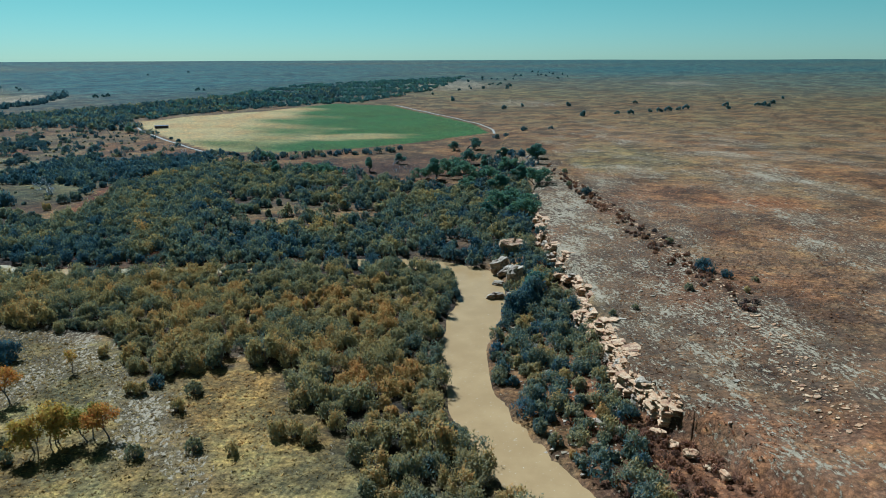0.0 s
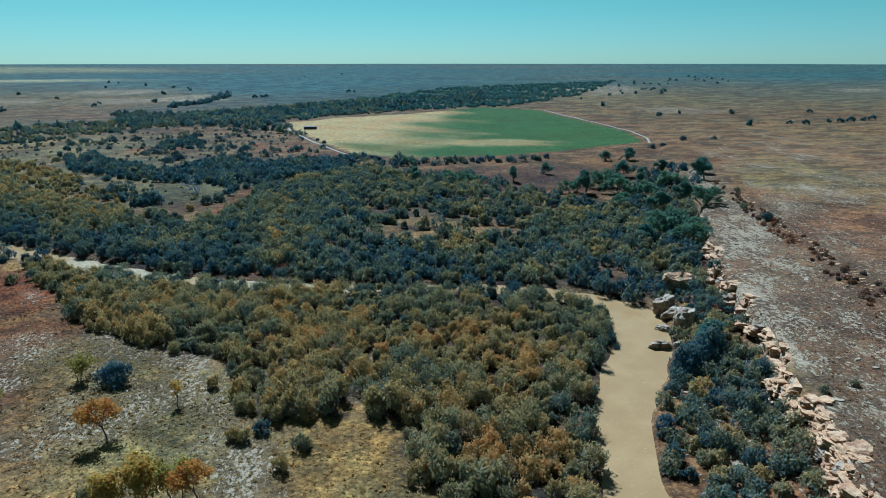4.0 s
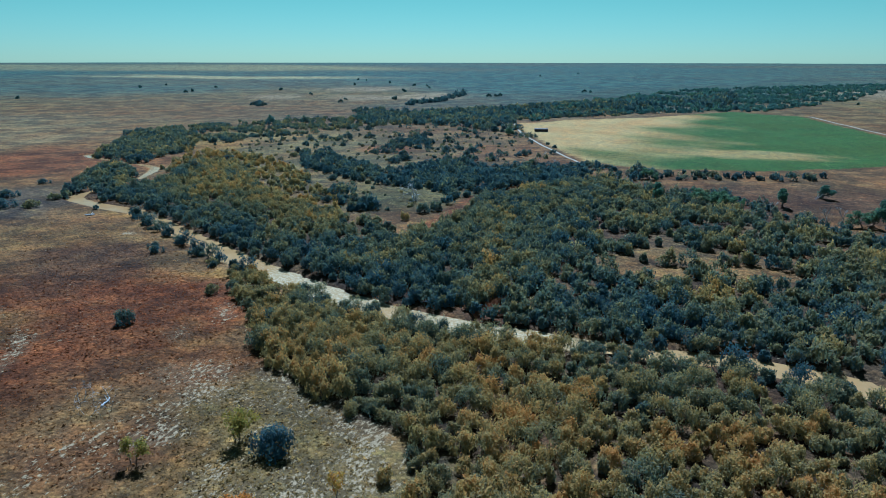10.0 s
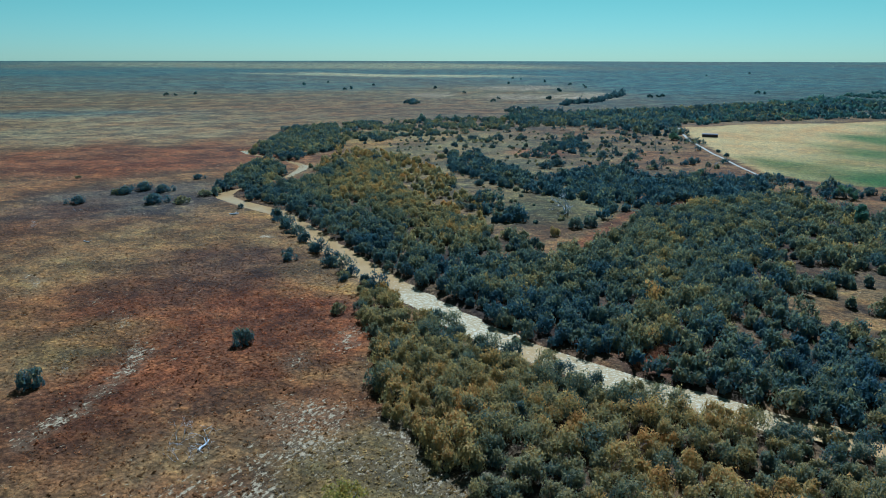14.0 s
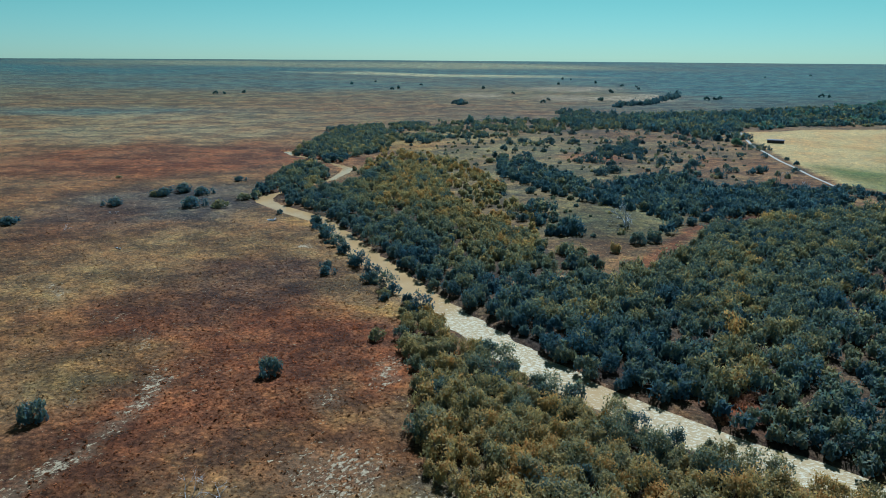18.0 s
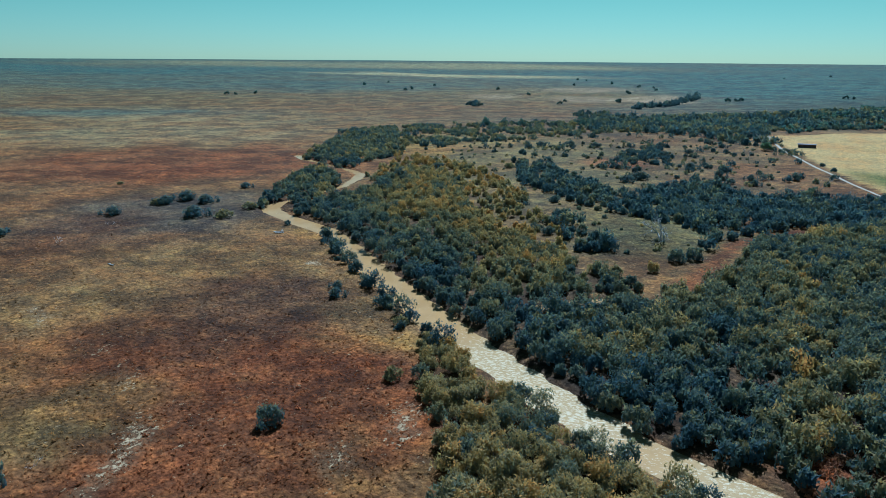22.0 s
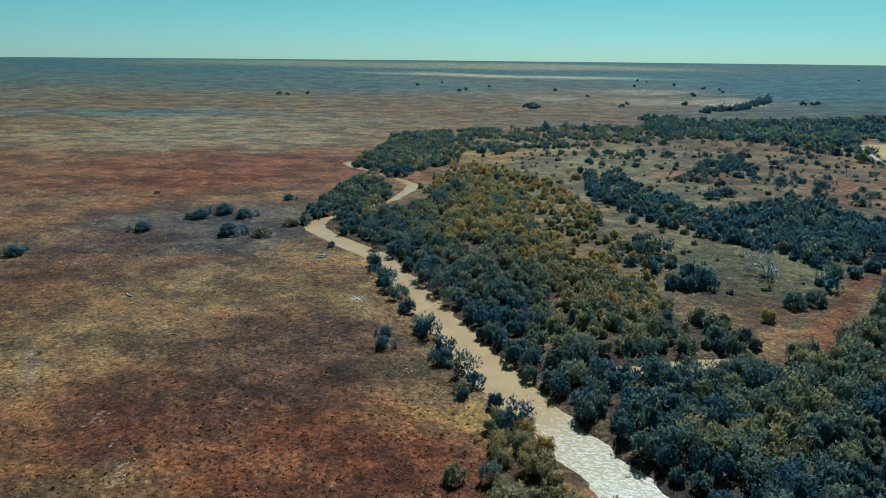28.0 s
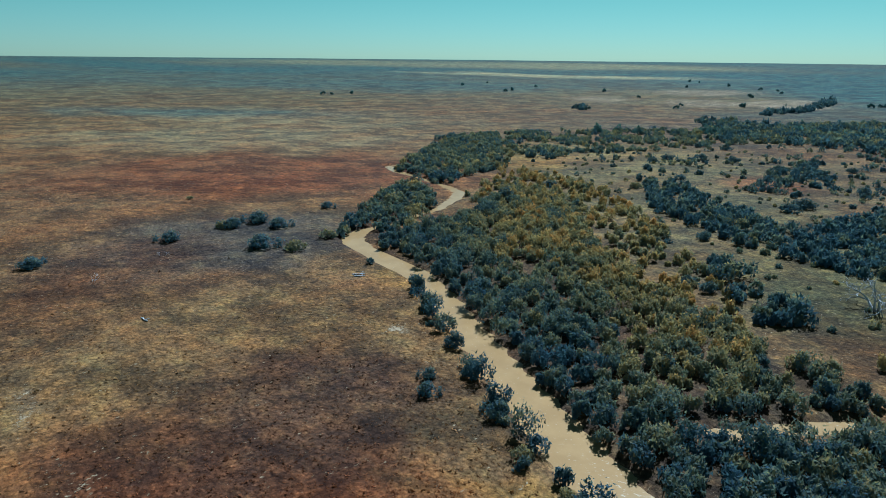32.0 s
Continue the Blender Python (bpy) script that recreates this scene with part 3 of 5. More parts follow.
def make_ground():
    xs = spaced(-5600, 5600, [(-470, -400, 4), (-400, 18, 2.5), (18, 72, 1.2), (72, 200, 4)])
    ys = spaced(-900, 5600, [(-80, 84, 5), (84, 350, 2.5), (350, 640, 5), (640, 1000, 10)])
    X, Y = np.meshgrid(xs, ys)
    x, y = X.ravel(), Y.ravel()
    z = height(x, y)
    nx, ny = len(xs), len(ys)
    i = (np.arange(ny - 1)[:, None] * nx + np.arange(nx - 1)[None, :]).ravel()
    quads = np.stack([i, i + 1, i + nx + 1, i + nx], 1)
    me = bpy.data.meshes.new("ground")
    me.from_pydata(np.stack([x, y, z], 1).tolist(), [], quads.tolist())
    me.polygons.foreach_set("use_smooth", [True] * len(me.polygons))
    far = np.hypot(x + 60, y - 100)
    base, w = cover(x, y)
    # stony ground: the rock terrace over the cliff, banks, bare places
    edge = np.interp(y, CLIFF_Y, CLIFF_X)
    stone = (0.66 + 0.16 * waves(x, y, 66, 18)) * (0.72 + 0.28 * ease(y, 120, 165)) * ease(x - edge, -3, 1) * ease(x, 66, 50) * (y < 420)
    up = ease(x - edge, 14, 30) * (0.29 + 0.24 * waves(x * 0.6 + y, y - x, 61, 90) + 0.22 * waves(x, y, 62, 33)) * ease(far, 900, 300)
    stone = np.maximum(stone, np.clip(up, 0, 0.8))
    for k, (cx, cy, a, b, turn, strength) in enumerate(STONY):
        stone = np.maximum(stone, 0.97 * strength * patch(x, y, cx, cy, a, b, turn, seed=k))
    for line in TRAILS:
        d, wd = along(line, x, y)
        stone = np.maximum(stone, line[0][3] * (1 - ease(d + 0.9 * waves(x, y, 19, 9), wd * 0.5, wd * 0.5 + 2.6)))
    stone = stone * (1 - w)
    d, wd = along(RIVER, x, y)
    mud = (0.7 * (1 - ease(d - wd / 2, -0.5, 1.8)) * (x > -310))[:, None]
    base = base * (1 - mud) + np.array((0.17, 0.115, 0.065)) * mud
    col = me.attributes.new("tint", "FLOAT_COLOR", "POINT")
    # red drops and blue gains far off, haze put into the tint
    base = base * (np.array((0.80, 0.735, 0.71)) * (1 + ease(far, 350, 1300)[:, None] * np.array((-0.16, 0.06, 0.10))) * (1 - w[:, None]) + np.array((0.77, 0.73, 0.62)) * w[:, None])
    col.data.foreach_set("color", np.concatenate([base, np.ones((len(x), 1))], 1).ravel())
    wild = me.attributes.new("wild", "FLOAT", "POINT")
    wild.data.foreach_set("value", 1 - 0.85 * w)
    st = me.attributes.new("stone", "FLOAT", "POINT")
    st.data.foreach_set("value", stone)
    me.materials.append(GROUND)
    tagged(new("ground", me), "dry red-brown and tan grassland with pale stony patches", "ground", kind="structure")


make_ground()


def ribbon(name, line, mat, lift, label, category, level=None, quick=None, rows=7):
    """A strip along a line, on the ground or at one level."""
    pts = []
    for a, b in zip(line, line[1:]):
        n = max(2, int(math.hypot(b[0] - a[0], b[1] - a[1]) / 2.5))
        pts += [tuple(p + (q - p) * k / n for p, q in zip(a, b)) for k in range(n)]
    pts.append(line[-1])
    arr = np.array(pts)
    for _ in range(4):
        arr[1:-1] = (arr[:-2] + 2 * arr[1:-1] + arr[2:]) / 4
    tan = np.gradient(arr[:, :2], axis=0)
    tan /= np.linalg.norm(tan, axis=1)[:, None]
    nor = np.stack([-tan[:, 1], tan[:, 0]], 1)
    u = np.linspace(-0.5, 0.5, rows)
    v = arr[:, None, :2] + nor[:, None, :] * (u[None, :, None] * arr[:, 2][:, None, None])
    x, y = v[..., 0].ravel(), v[..., 1].ravel()
    z = np.full(x.shape, level) if level is not None else height(x, y) + lift
    i = (np.arange(len(arr) - 1)[:, None] * rows + np.arange(rows - 1)[None, :]).ravel()
    me = bpy.data.meshes.new(name)
    me.from_pydata(np.stack([x, y, z], 1).tolist(), [], np.stack([i, i + rows, i + rows + 1, i + 1], 1).tolist())
    me.polygons.foreach_set("use_smooth", [True] * len(me.polygons))
    if quick:
        a = me.attributes.new("quick", "FLOAT", "POINT")
        a.data.foreach_set("value", quick(x, y))
    me.materials.append(mat)
    return tagged(new(name, me), label, category, kind="structure")


def riffle(x, y):
    return np.clip(0.08 + 0.9 * ease(x, -172, -148) * ease(x, -108, -128) + 0.55 * ease(x, -118, -100) * ease(x, -52, -70) + 0.2 * ease(x, -200, -165) * ease(x, -30, -45), 0, 1)


ribbon("river", [(x, y, w + 2.6) for x, y, w in RIVER], WATER, 0, "shallow muddy tan river with a sparkling riffle", "river", level=-0.75, quick=riffle)
ribbon("side_channel", [(x, y, w + 1.6) for x, y, w in SIDE], WATER, 0, "narrow side channel of muddy water in the scrub", "stream", level=-0.55, quick=lambda x, y: x * 0 + 0.4, rows=4)
ribbon("field_track", [(-303, 700, 1.9), (-285, 664, 2), (-253, 606, 2), (-204, 532, 1.8), (-155, 466, 1.5)], TRACK, 0.12, "pale dusty farm track round the field", "track", rows=3)
ribbon("field_edge_track", [(42, 580, 1.6), (43, 612, 2), (34, 668, 2), (0, 768, 2.2), (-60, 924, 2.6)], TRACK, 0.12, "pale dirt track along the green field", "track", rows=3)


# ---------------------------------------------------------------- plants
def soup(name, tris, tone, mat):
    """One mesh of loose triangles, each with its tone."""
    n = len(tris)
    me = bpy.data.meshes.new(name)
    me.vertices.add(n * 3)
    me.vertices.foreach_set("co", np.asarray(tris, np.float32).ravel())
    me.loops.add(n * 3)
    me.loops.foreach_set("vertex_index", np.arange(n * 3, dtype=np.int32))
    me.polygons.add(n)
    me.polygons.foreach_set("loop_start", np.arange(0, n * 3, 3, dtype=np.int32))
    me.update()
    tone = np.asarray(tone, np.float32)
    if tone.ndim == 2:
        a = me.attributes.new("tint", "FLOAT_COLOR", "FACE")
        a.data.foreach_set("color", np.concatenate([tone, np.ones((n, 1), np.float32)], 1).ravel())
    else:
        a = me.attributes.new("tone", "FLOAT", "FACE")
        a.data.foreach_set("value", tone)
    me.materials.append(mat)
    me.validate()
    return me


def unit(v):
    return v / np.maximum(np.linalg.norm(v, axis=-1, keepdims=True), 1e-6)


def bushes(rng, pos, wide, high, tone, n, leaf, lobes=9, upright=0.75):
    """Triangles of bushes at pos (N, 3): plumes that fan out from the root, each clothed in n / lobes leaf sprays."""
    N = len(pos)
    a = rng.uniform(0, 6.283, (N, lobes))
    r = np.sqrt(rng.uniform(0, 1, (N, lobes))) * 0.40
    lx, ly = r * np.cos(a) * wide[:, None], r * np.sin(a) * wide[:, None]
    lh = high[:, None] * (1 - 2.7 * r * r) * rng.uniform(0.55, 1.12, (N, lobes))
    lw = wide[:, None] * rng.uniform(0.08, 0.15, (N, lobes))
    k = rng.integers(0, lobes, (N, n))
    row = np.arange(N)[:, None]
    u = rng.uniform(0.02, 1, (N, n)) ** 0.8
    th = rng.uniform(0, 6.283, (N, n))
    rr = lw[row, k] * np.sin(np.pi * np.clip(u, 0.1, 0.97) ** 0.9) ** 0.5 * np.sqrt(rng.uniform(0.25, 1, (N, n)))
    fan = 0.74 + 0.34 * u
    c = np.stack([lx[row, k] * fan + rr * np.cos(th), ly[row, k] * fan + rr * np.sin(th), u * lh[row, k]], -1) + pos[:, None, :]
    out = np.stack([np.cos(th), np.sin(th), 0 * th], -1)
    up = np.zeros((N, n, 3))
    up[..., 2] = 0.25 + 1.0 * u
    face = unit(out * (0.95 - 0.5 * u)[..., None] + up + rng.normal(0, 0.5, (N, n, 3)))
    d = unit(np.cross(np.cross(face, np.array([0, 0, upright]) + rng.normal(0, 0.55, (N, n, 3))), face))
    side = np.cross(d, face)
    L = (leaf[:, None] * rng.uniform(0.6, 1.35, (N, n)))[..., None]
    tri = np.stack([c - d * L * 0.55 - side * L * 0.28, c - d * L * 0.55 + side * L * 0.28, c + d * L * 0.75], 2)
    tn = tone[:, None] + rng.normal(0, 0.05, (N, n)) + (u - 0.6) * 0.34
    return tri.reshape(-1, 3, 3), tn.ravel()


def domes(rng, pos, wide, high, tone, n, leaf, lobes=13, upright=0.9):
    """Triangles of rounded bushes at pos (N, 3): lobes bulging from a dome, each clothed in n / lobes upright leaf sprays."""
    N = len(pos)
    a = rng.uniform(0, 6.283, (N, lobes))
    cz = rng.uniform(0.05, 1.0, (N, lobes))
    sz = np.sqrt(1 - cz * cz)
    way = np.stack([sz * np.cos(a), sz * np.sin(a), cz], -1)
    reach = rng.uniform(0.74, 1.14, (N, lobes))
    k = rng.integers(0, lobes, (N, n))
    row = np.arange(N)[:, None]
    off = rng.normal(0, 0.27, (N, n, 3))
    v = unit(way[row, k] + off)
    v[..., 2] = np.abs(v[..., 2])
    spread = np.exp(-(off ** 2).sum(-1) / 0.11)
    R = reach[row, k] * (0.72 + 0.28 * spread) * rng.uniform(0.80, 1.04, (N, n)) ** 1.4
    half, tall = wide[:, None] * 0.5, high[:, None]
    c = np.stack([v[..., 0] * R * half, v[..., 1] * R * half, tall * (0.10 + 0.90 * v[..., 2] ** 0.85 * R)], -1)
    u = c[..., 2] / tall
    c = c + pos[:, None, :]
    face = unit(v * np.array([0.7, 0.7, 1.0]) + np.array([0, 0, 0.25]) + off * 0.9 + rng.normal(0, 0.33, (N, n, 3)))
    lean = np.stack([v[..., 0] * 0.5, v[..., 1] * 0.5, np.full((N, n), upright)], -1) + rng.normal(0, 0.22, (N, n, 3))
    d = unit(lean - face * (lean * face).sum(-1, keepdims=True) * 0.8)
    side = unit(np.cross(d, face))
    L = (leaf[:, None] * rng.uniform(0.65, 1.3, (N, n)))[..., None]
    tri = np.stack([c - d * L * 0.5 - side * L * 0.34, c - d * L * 0.5 + side * L * 0.34, c + d * L * 0.7], 2)
    # golden tips over blue-green leaves; sunlit tops and shaded clefts are toned in
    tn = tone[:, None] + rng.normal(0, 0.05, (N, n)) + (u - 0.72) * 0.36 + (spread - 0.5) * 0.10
    return tri.reshape(-1, 3, 3), tn.ravel()


def scatter(rng, poly, gap, keep=1.0, thin=None, bank=0.2, under=False):
    """Jittered places in a polygon, off the water."""
    p = np.array(poly)
    lo, hi = p.min(0), p.max(0)
    X, Y = np.meshgrid(np.arange(lo[0], hi[0], gap), np.arange(lo[1], hi[1], gap))
    X = X + (np.arange(X.shape[0])[:, None] % 2) * gap * 0.5
    loose = 0.46 if 2 < gap < 4.6 else 0.9
    x = X.ravel() + rng.uniform(-loose, loose, X.size) * gap
    y = Y.ravel() + rng.uniform(-loose, loose, X.size) * gap
    ok = inside(poly, x, y) & (rng.uniform(0, 1, X.size) < keep)
    d, w = along(RIVER, x, y)
    ok &= d > w / 2 + bank
    if thin is not None:
        ok &= thin(x, y)
    d, w = along(SIDE, x, y)
    ok &= d > w / 2 + 1.7
    d, w = along(SWALE, x, y)
    ok &= (d > w / 2 + 2.5) & ~inside(FIELD, x, y)
    if under:
        ok &= x < np.interp(y, CLIFF_Y, CLIFF_X) - 1.5
    return x[ok], y[ok]


def thicket(name, seed, poly, gap, wide, high, tone, n, leaf, label, keep=1.0, mat=None, thin=None, upright=0.9, bank=0.35, gold=None, under=False, front=None):
    """A thicket as one mesh; bushes close to the line called front are left out and given back, to stand as things."""
    rng = np.random.default_rng(seed)
    x, y = scatter(rng, poly, gap, keep, thin or (lambda a, b: ~open_ground(a, b)), bank, under)
    m = len(x)
    size = np.clip(rng.lognormal(-0.04, 0.27 if gap < 4.6 else 0.36, m), 0.45, 1.6)
    t = tone + 0.12 * waves(x, y, seed + 7, 42) + rng.normal(0, 0.12, m)
    if gold is not None:
        t = t + gold(x, y)
    apart = []
    if front is not None:
        d, reach = along(front, x, y)
        k = d < reach
        apart = list(zip(x[k], y[k], size[k], t[k]))
        x, y, size, t = x[~k], y[~k], size[~k], t[~k]
        m = len(x)
    z = height(x, y) - 0.05
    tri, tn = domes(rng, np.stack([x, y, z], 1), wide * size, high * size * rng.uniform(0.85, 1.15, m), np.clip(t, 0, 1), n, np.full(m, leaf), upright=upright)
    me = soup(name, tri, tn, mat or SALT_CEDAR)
    tagged(new(name, me), label, "thicket", kind="stuff")
    return apart


def golden(x, y):
    """The scrub turns from grey-green by the water to gold further off."""
    d, _ = along(RIVER, x, y)
    return 0.24 * ease(d, 8, 48) * ease(x, -160, -200) - 0.13 * ease(d, 32, 10) + 0.16 * (waves(x, y, 77, 27) > 0.45)


def greener_by_water(x, y):
    d, _ = along(RIVER, x, y)
    return -0.20 * ease(d, 13, 5) - 0.24 * ease(d, 24, 10) * ease(x, -75, -45) * ease(y, 165, 185) + 0.10 * waves(x, y, 78, 30)


def ragged(size, level):
    """Keeps plants off clearings and opens gaps of about that size."""
    return lambda x, y: ~open_ground(x, y) & (waves(x, y, 71, size) + 0.4 * waves(x, y, 72, size * 0.35) > level)



# the thickets' open side, where single bushes stand clear, and how deep that fringe is
FRONT = [(-166, 200, 6), (-141, 180, 9), (-112, 159, 10), (-90, 152, 10), (-75, 150, 9), (-62, 130, 10), (-46, 131, 9), (-34, 130, 9), (-27, 114, 10), (-14, 101, 10), (-3, 91, 10)]
FRINGE = thicket("salt_cedar_thicket", 101, [(-146, 188), (-111, 157), (-88, 151), (-75, 150), (-62, 129), (-53, 127), (-46, 130), (-38, 128), (-34, 130), (-27, 114), (-21, 111), (-14, 101), (-10, 84), (14, 74), (8, 90), (5, 97), (2, 113), (-0, 124), (-1, 135), (1, 154), (5, 175), (6, 185), (1, 197), (-15, 205), (-50, 201), (-96, 193)], 3.4, 4.8, 3.7, 0.72, 850, 0.37, "dense golden-olive salt cedar thicket inside the river bend", keep=0.96, gold=greener_by_water, front=FRONT, bank=1.1)
FRINGE += thicket("bank_thicket", 102, [(-170, 199), (-166, 206), (-141, 199), (-123, 195), (-106, 189), (-88, 190), (-81, 188), (-104, 164), (-110, 167), (-114, 161), (-127, 168), (-140, 181)], 3.75, 5.0, 3.9, 0.52, 1000, 0.37, "olive-green salt cedar thicket on the river's near bank", keep=0.95, front=FRONT, bank=1.3)
thicket("north_bank_thicket", 103, [(-295, 248), (-313, 267), (-317, 303), (-342, 336), (-336, 356), (-298, 338), (-248, 303), (-219, 288), (-189, 277), (-176, 270), (-166, 275), (-153, 268), (-146, 258), (-143, 275), (-144, 295), (-152, 322), (-155, 345), (-146, 371), (-121, 419), (-86, 224), (-116, 189), (-125, 194), (-143, 198), (-154, 202), (-169, 205), (-185, 209), (-226, 225), (-270, 244)], 3.9, 5.1, 4.1, 0.33, 430, 0.56, "dense grey-green and olive salt cedar thicket on the far bank", keep=0.93, gold=golden, bank=0.9)
thicket("inner_thicket", 104, [(-151, 214), (-160, 239), (-151, 272), (-146, 311), (-147, 374), (-130, 418), (-82, 384), (-42, 352), (-11, 339), (12, 325), (40, 359), (37, 274), (30, 234), (24, 214), (15, 203), (-2, 204), (-18, 207), (-44, 203), (-67, 199), (-92, 194), (-114, 195), (-134, 200)], 4.0, 5.2, 4.1, 0.38, 270, 0.72, "dense dark green scrub on the river flat", keep=0.92, gold=golden, thin=ragged(24, -0.75))
thicket("golden_scrub", 105, [(-348, 325), (-391, 382), (-370, 405), (-307, 380), (-254, 342), (-211, 308), (-187, 287), (-163, 262), (-164, 247), (-184, 263), (-205, 275), (-241, 291), (-279, 293)], 4.2, 4.2, 3.3, 0.70, 200, 0.75, "scattered golden-olive scrub on pale dry ground", keep=0.8, thin=ragged(16, -0.45))
thicket("island_thicket", 106, [(-318, 246), (-337, 265), (-376, 300), (-394, 331), (-362, 319), (-337, 304), (-322, 282), (-316, 268), (-307, 248)], 3.8, 4.8, 3.4, 0.34, 170, 0.85, "dark green salt cedar thicket within the river's loop", keep=0.95)
thicket("fork_thicket", 107, [(-435, 343), (-494, 408), (-539, 460), (-536, 504), (-401, 390), (-388, 356), (-376, 332), (-412, 339)], 4.4, 5, 3.3, 0.34, 130, 1.0, "dark green thicket round the river's upper bend", keep=0.95)
thicket("far_belt", 108, [(-445, 362), (-538, 445), (-553, 503), (-516, 590), (-469, 695), (-434, 846), (-360, 1066), (-314, 1182), (-236, 845), (-275, 790), (-347, 671), (-395, 626), (-406, 532), (-419, 458), (-401, 380)], 5.2, 5.4, 3.2, 0.36, 60, 1.35, "dark belt of scrub and low trees along the upper river", keep=0.9, thin=ragged(45, -0.3))
thicket("wood_behind_field", 109, [(-440, 720), (-388, 768), (-371, 899), (-361, 1054), (-326, 1230), (-295, 1436), (60, 1900), (-20, 1250), (-110, 985), (-209, 890), (-271, 820), (-300, 720)], 9, 9.5, 4.2, 0.16, 40, 2.4, "dark river woodland behind the farm field", keep=0.8, mat=COTTONWOOD, thin=ragged(90, -0.3))
thicket("west_wood", 110, [(-527, 744), (-444, 786), (-382, 839), (-312, 718), (-266, 640), (-269, 610), (-360, 643), (-418, 614)], 7, 7, 5, 0.18, 40, 2.2, "dark low woodland beside the farm field", keep=0.8)
thicket("far_west_wood", 118, [(-385, 795), (-379, 917), (-314, 1029), (-188, 1340), (-141, 983), (-224, 933), (-292, 780), (-336, 759)], 9, 8.5, 6.5, 0.14, 36, 3.0, "far dark woodland along the upper valley", keep=0.8, thin=ragged(110, -0.2))
thicket("bank_hedge", 124, [(-321, 244), (-299, 238), (-286, 240), (-274, 241), (-260, 239), (-232, 226), (-205, 216), (-180, 205), (-168, 201), (-165, 204), (-188, 214), (-214, 225), (-248, 238), (-262, 242), (-287, 242), (-304, 243)], 2.8, 3.3, 1.9, 0.22, 240, 0.46, "low dark hedge of shrubs along the river bank", keep=0.42, thin=ragged(14, -0.3))
thicket("shrub_band", 111, [(-335, 424), (-321, 436), (-272, 404), (-237, 383), (-221, 381), (-204, 345), (-227, 347), (-254, 358), (-287, 372)], 4.4, 5.4, 3.6, 0.12, 120, 1.1, "band of dark grey-green shrubs on the dry flat", keep=0.85)
thicket("shrub_band", 112, [(-233, 384), (-234, 415), (-221, 441), (-191, 418), (-176, 423), (-148, 466), (-129, 386), (-162, 358), (-185, 348), (-204, 344)], 4.4, 5.6, 4.0, 0.08, 120, 1.1, "band of dark blue-grey shrubs by the swale", keep=0.75)
thicket("shrub_band", 113, [(-230, 325), (-220, 330), (-199, 312), (-181, 296), (-177, 284), (-190, 286), (-217, 309)], 4.6, 5.2, 4.0, 0.18, 140, 1.0, "clump of dark green shrubs on the dry flat", keep=0.85)
thicket("shrub_band", 114, [(-294, 457), (-322, 538), (-324, 585), (-308, 556), (-297, 503), (-279, 444)], 5.2, 5.2, 3.4, 0.12, 90, 1.2, "thin line of dark shrubs on the dry flat", keep=0.7)
thicket("shrub_band", 115, [(-315, 529), (-292, 526), (-270, 495), (-274, 477), (-289, 484)], 6, 5.2, 3.4, 0.10, 90, 1.2, "small clump of dark shrubs on the dry flat", keep=0.8)
thicket("flat_scrub", 116, [(-402, 442), (-381, 604), (-266, 760), (-164, 429), (-192, 410), (-245, 439), (-291, 436), (-336, 445), (-356, 419)], 6.5, 5.0, 3.2, 0.17, 75, 1.1, "scattered dark shrubs over the dry flat", keep=0.6, thin=ragged(32, 0.35))
thicket("swale_scrub", 127, [(-201, 367), (-197, 401), (-170, 453), (-144, 358), (-153, 330), (-155, 310), (-169, 325), (-181, 337)], 4.8, 5.0, 3.8, 0.12, 150, 0.9, "dark shrubs beside the rusty swale", keep=0.75)
thicket("low_scrub", 125, [(-401, 390), (-418, 507), (-356, 584), (-271, 663), (-164, 360), (-168, 310), (-174, 276), (-208, 292), (-270, 337), (-352, 388)], 6.2, 2.6, 1.5, 0.42, 60, 0.7, "low pale scrub over the dry flat", keep=0.25)
thicket("field_side_scrub", 126, [(-118, 401), (-67, 405), (-14, 354), (12, 327), (11, 314), (-11, 332), (-41, 344), (-79, 369)], 5.0, 4.4, 3.2, 0.2, 120, 0.8, "dark scrub at the edge of the brown paddock", keep=0.6)
thicket("field_edge_scrub", 117, [(-226, 392), (-225, 427), (-165, 419), (-147, 457), (-76, 460), (-23, 484), (-23, 467), (-73, 442), (-104, 424), (-124, 400), (-148, 394), (-169, 362), (-182, 340)], 5.5, 5.0, 3.4, 0.12, 90, 1.2, "dark blue-grey scrub along the farm field", keep=0.62)
thicket("cliff_foot_brush", 119, [(10, 149), (15, 165), (19, 184), (23, 220), (39, 228), (39, 178), (36, 146), (33, 123), (32, 108), (30, 97), (33, 80), (25, 80), (19, 90), (13.5, 105), (8, 121)], 3.2, 4.4, 3.1, 0.34, 420, 0.46, "mixed blue-green and rusty brush below the cliff", keep=0.97, gold=lambda x, y: 0.20 * (waves(x, y, 9, 13) > 0.3) + 0.28 * (waves(x, y, 14, 9) > 0.75), under=True, bank=2.2)
thicket("cliff_shade_brush", 120, [(28, 230), (40, 294), (47, 360), (46, 414), (29, 435), (12, 327), (27, 240)], 5, 4.5, 3.6, 0.14, 150, 0.8, "dark brush under the cottonwoods by the cliff", keep=0.8)
thicket("bluff_scrub", 121, [(-543, 878), (-555, 980), (-620, 1195), (-569, 1104), (-525, 939), (-523, 863)], 8, 9, 5.5, 0.05, 40, 2.6, "dark scrub under a pale bluff", keep=0.9)
thicket("bluff_scrub", 122, [(-703, 750), (-728, 794), (-696, 788), (-683, 752)], 9, 8, 5, 0.05, 40, 2.6, "small dark scrub patch under a pale bluff", keep=0.9)
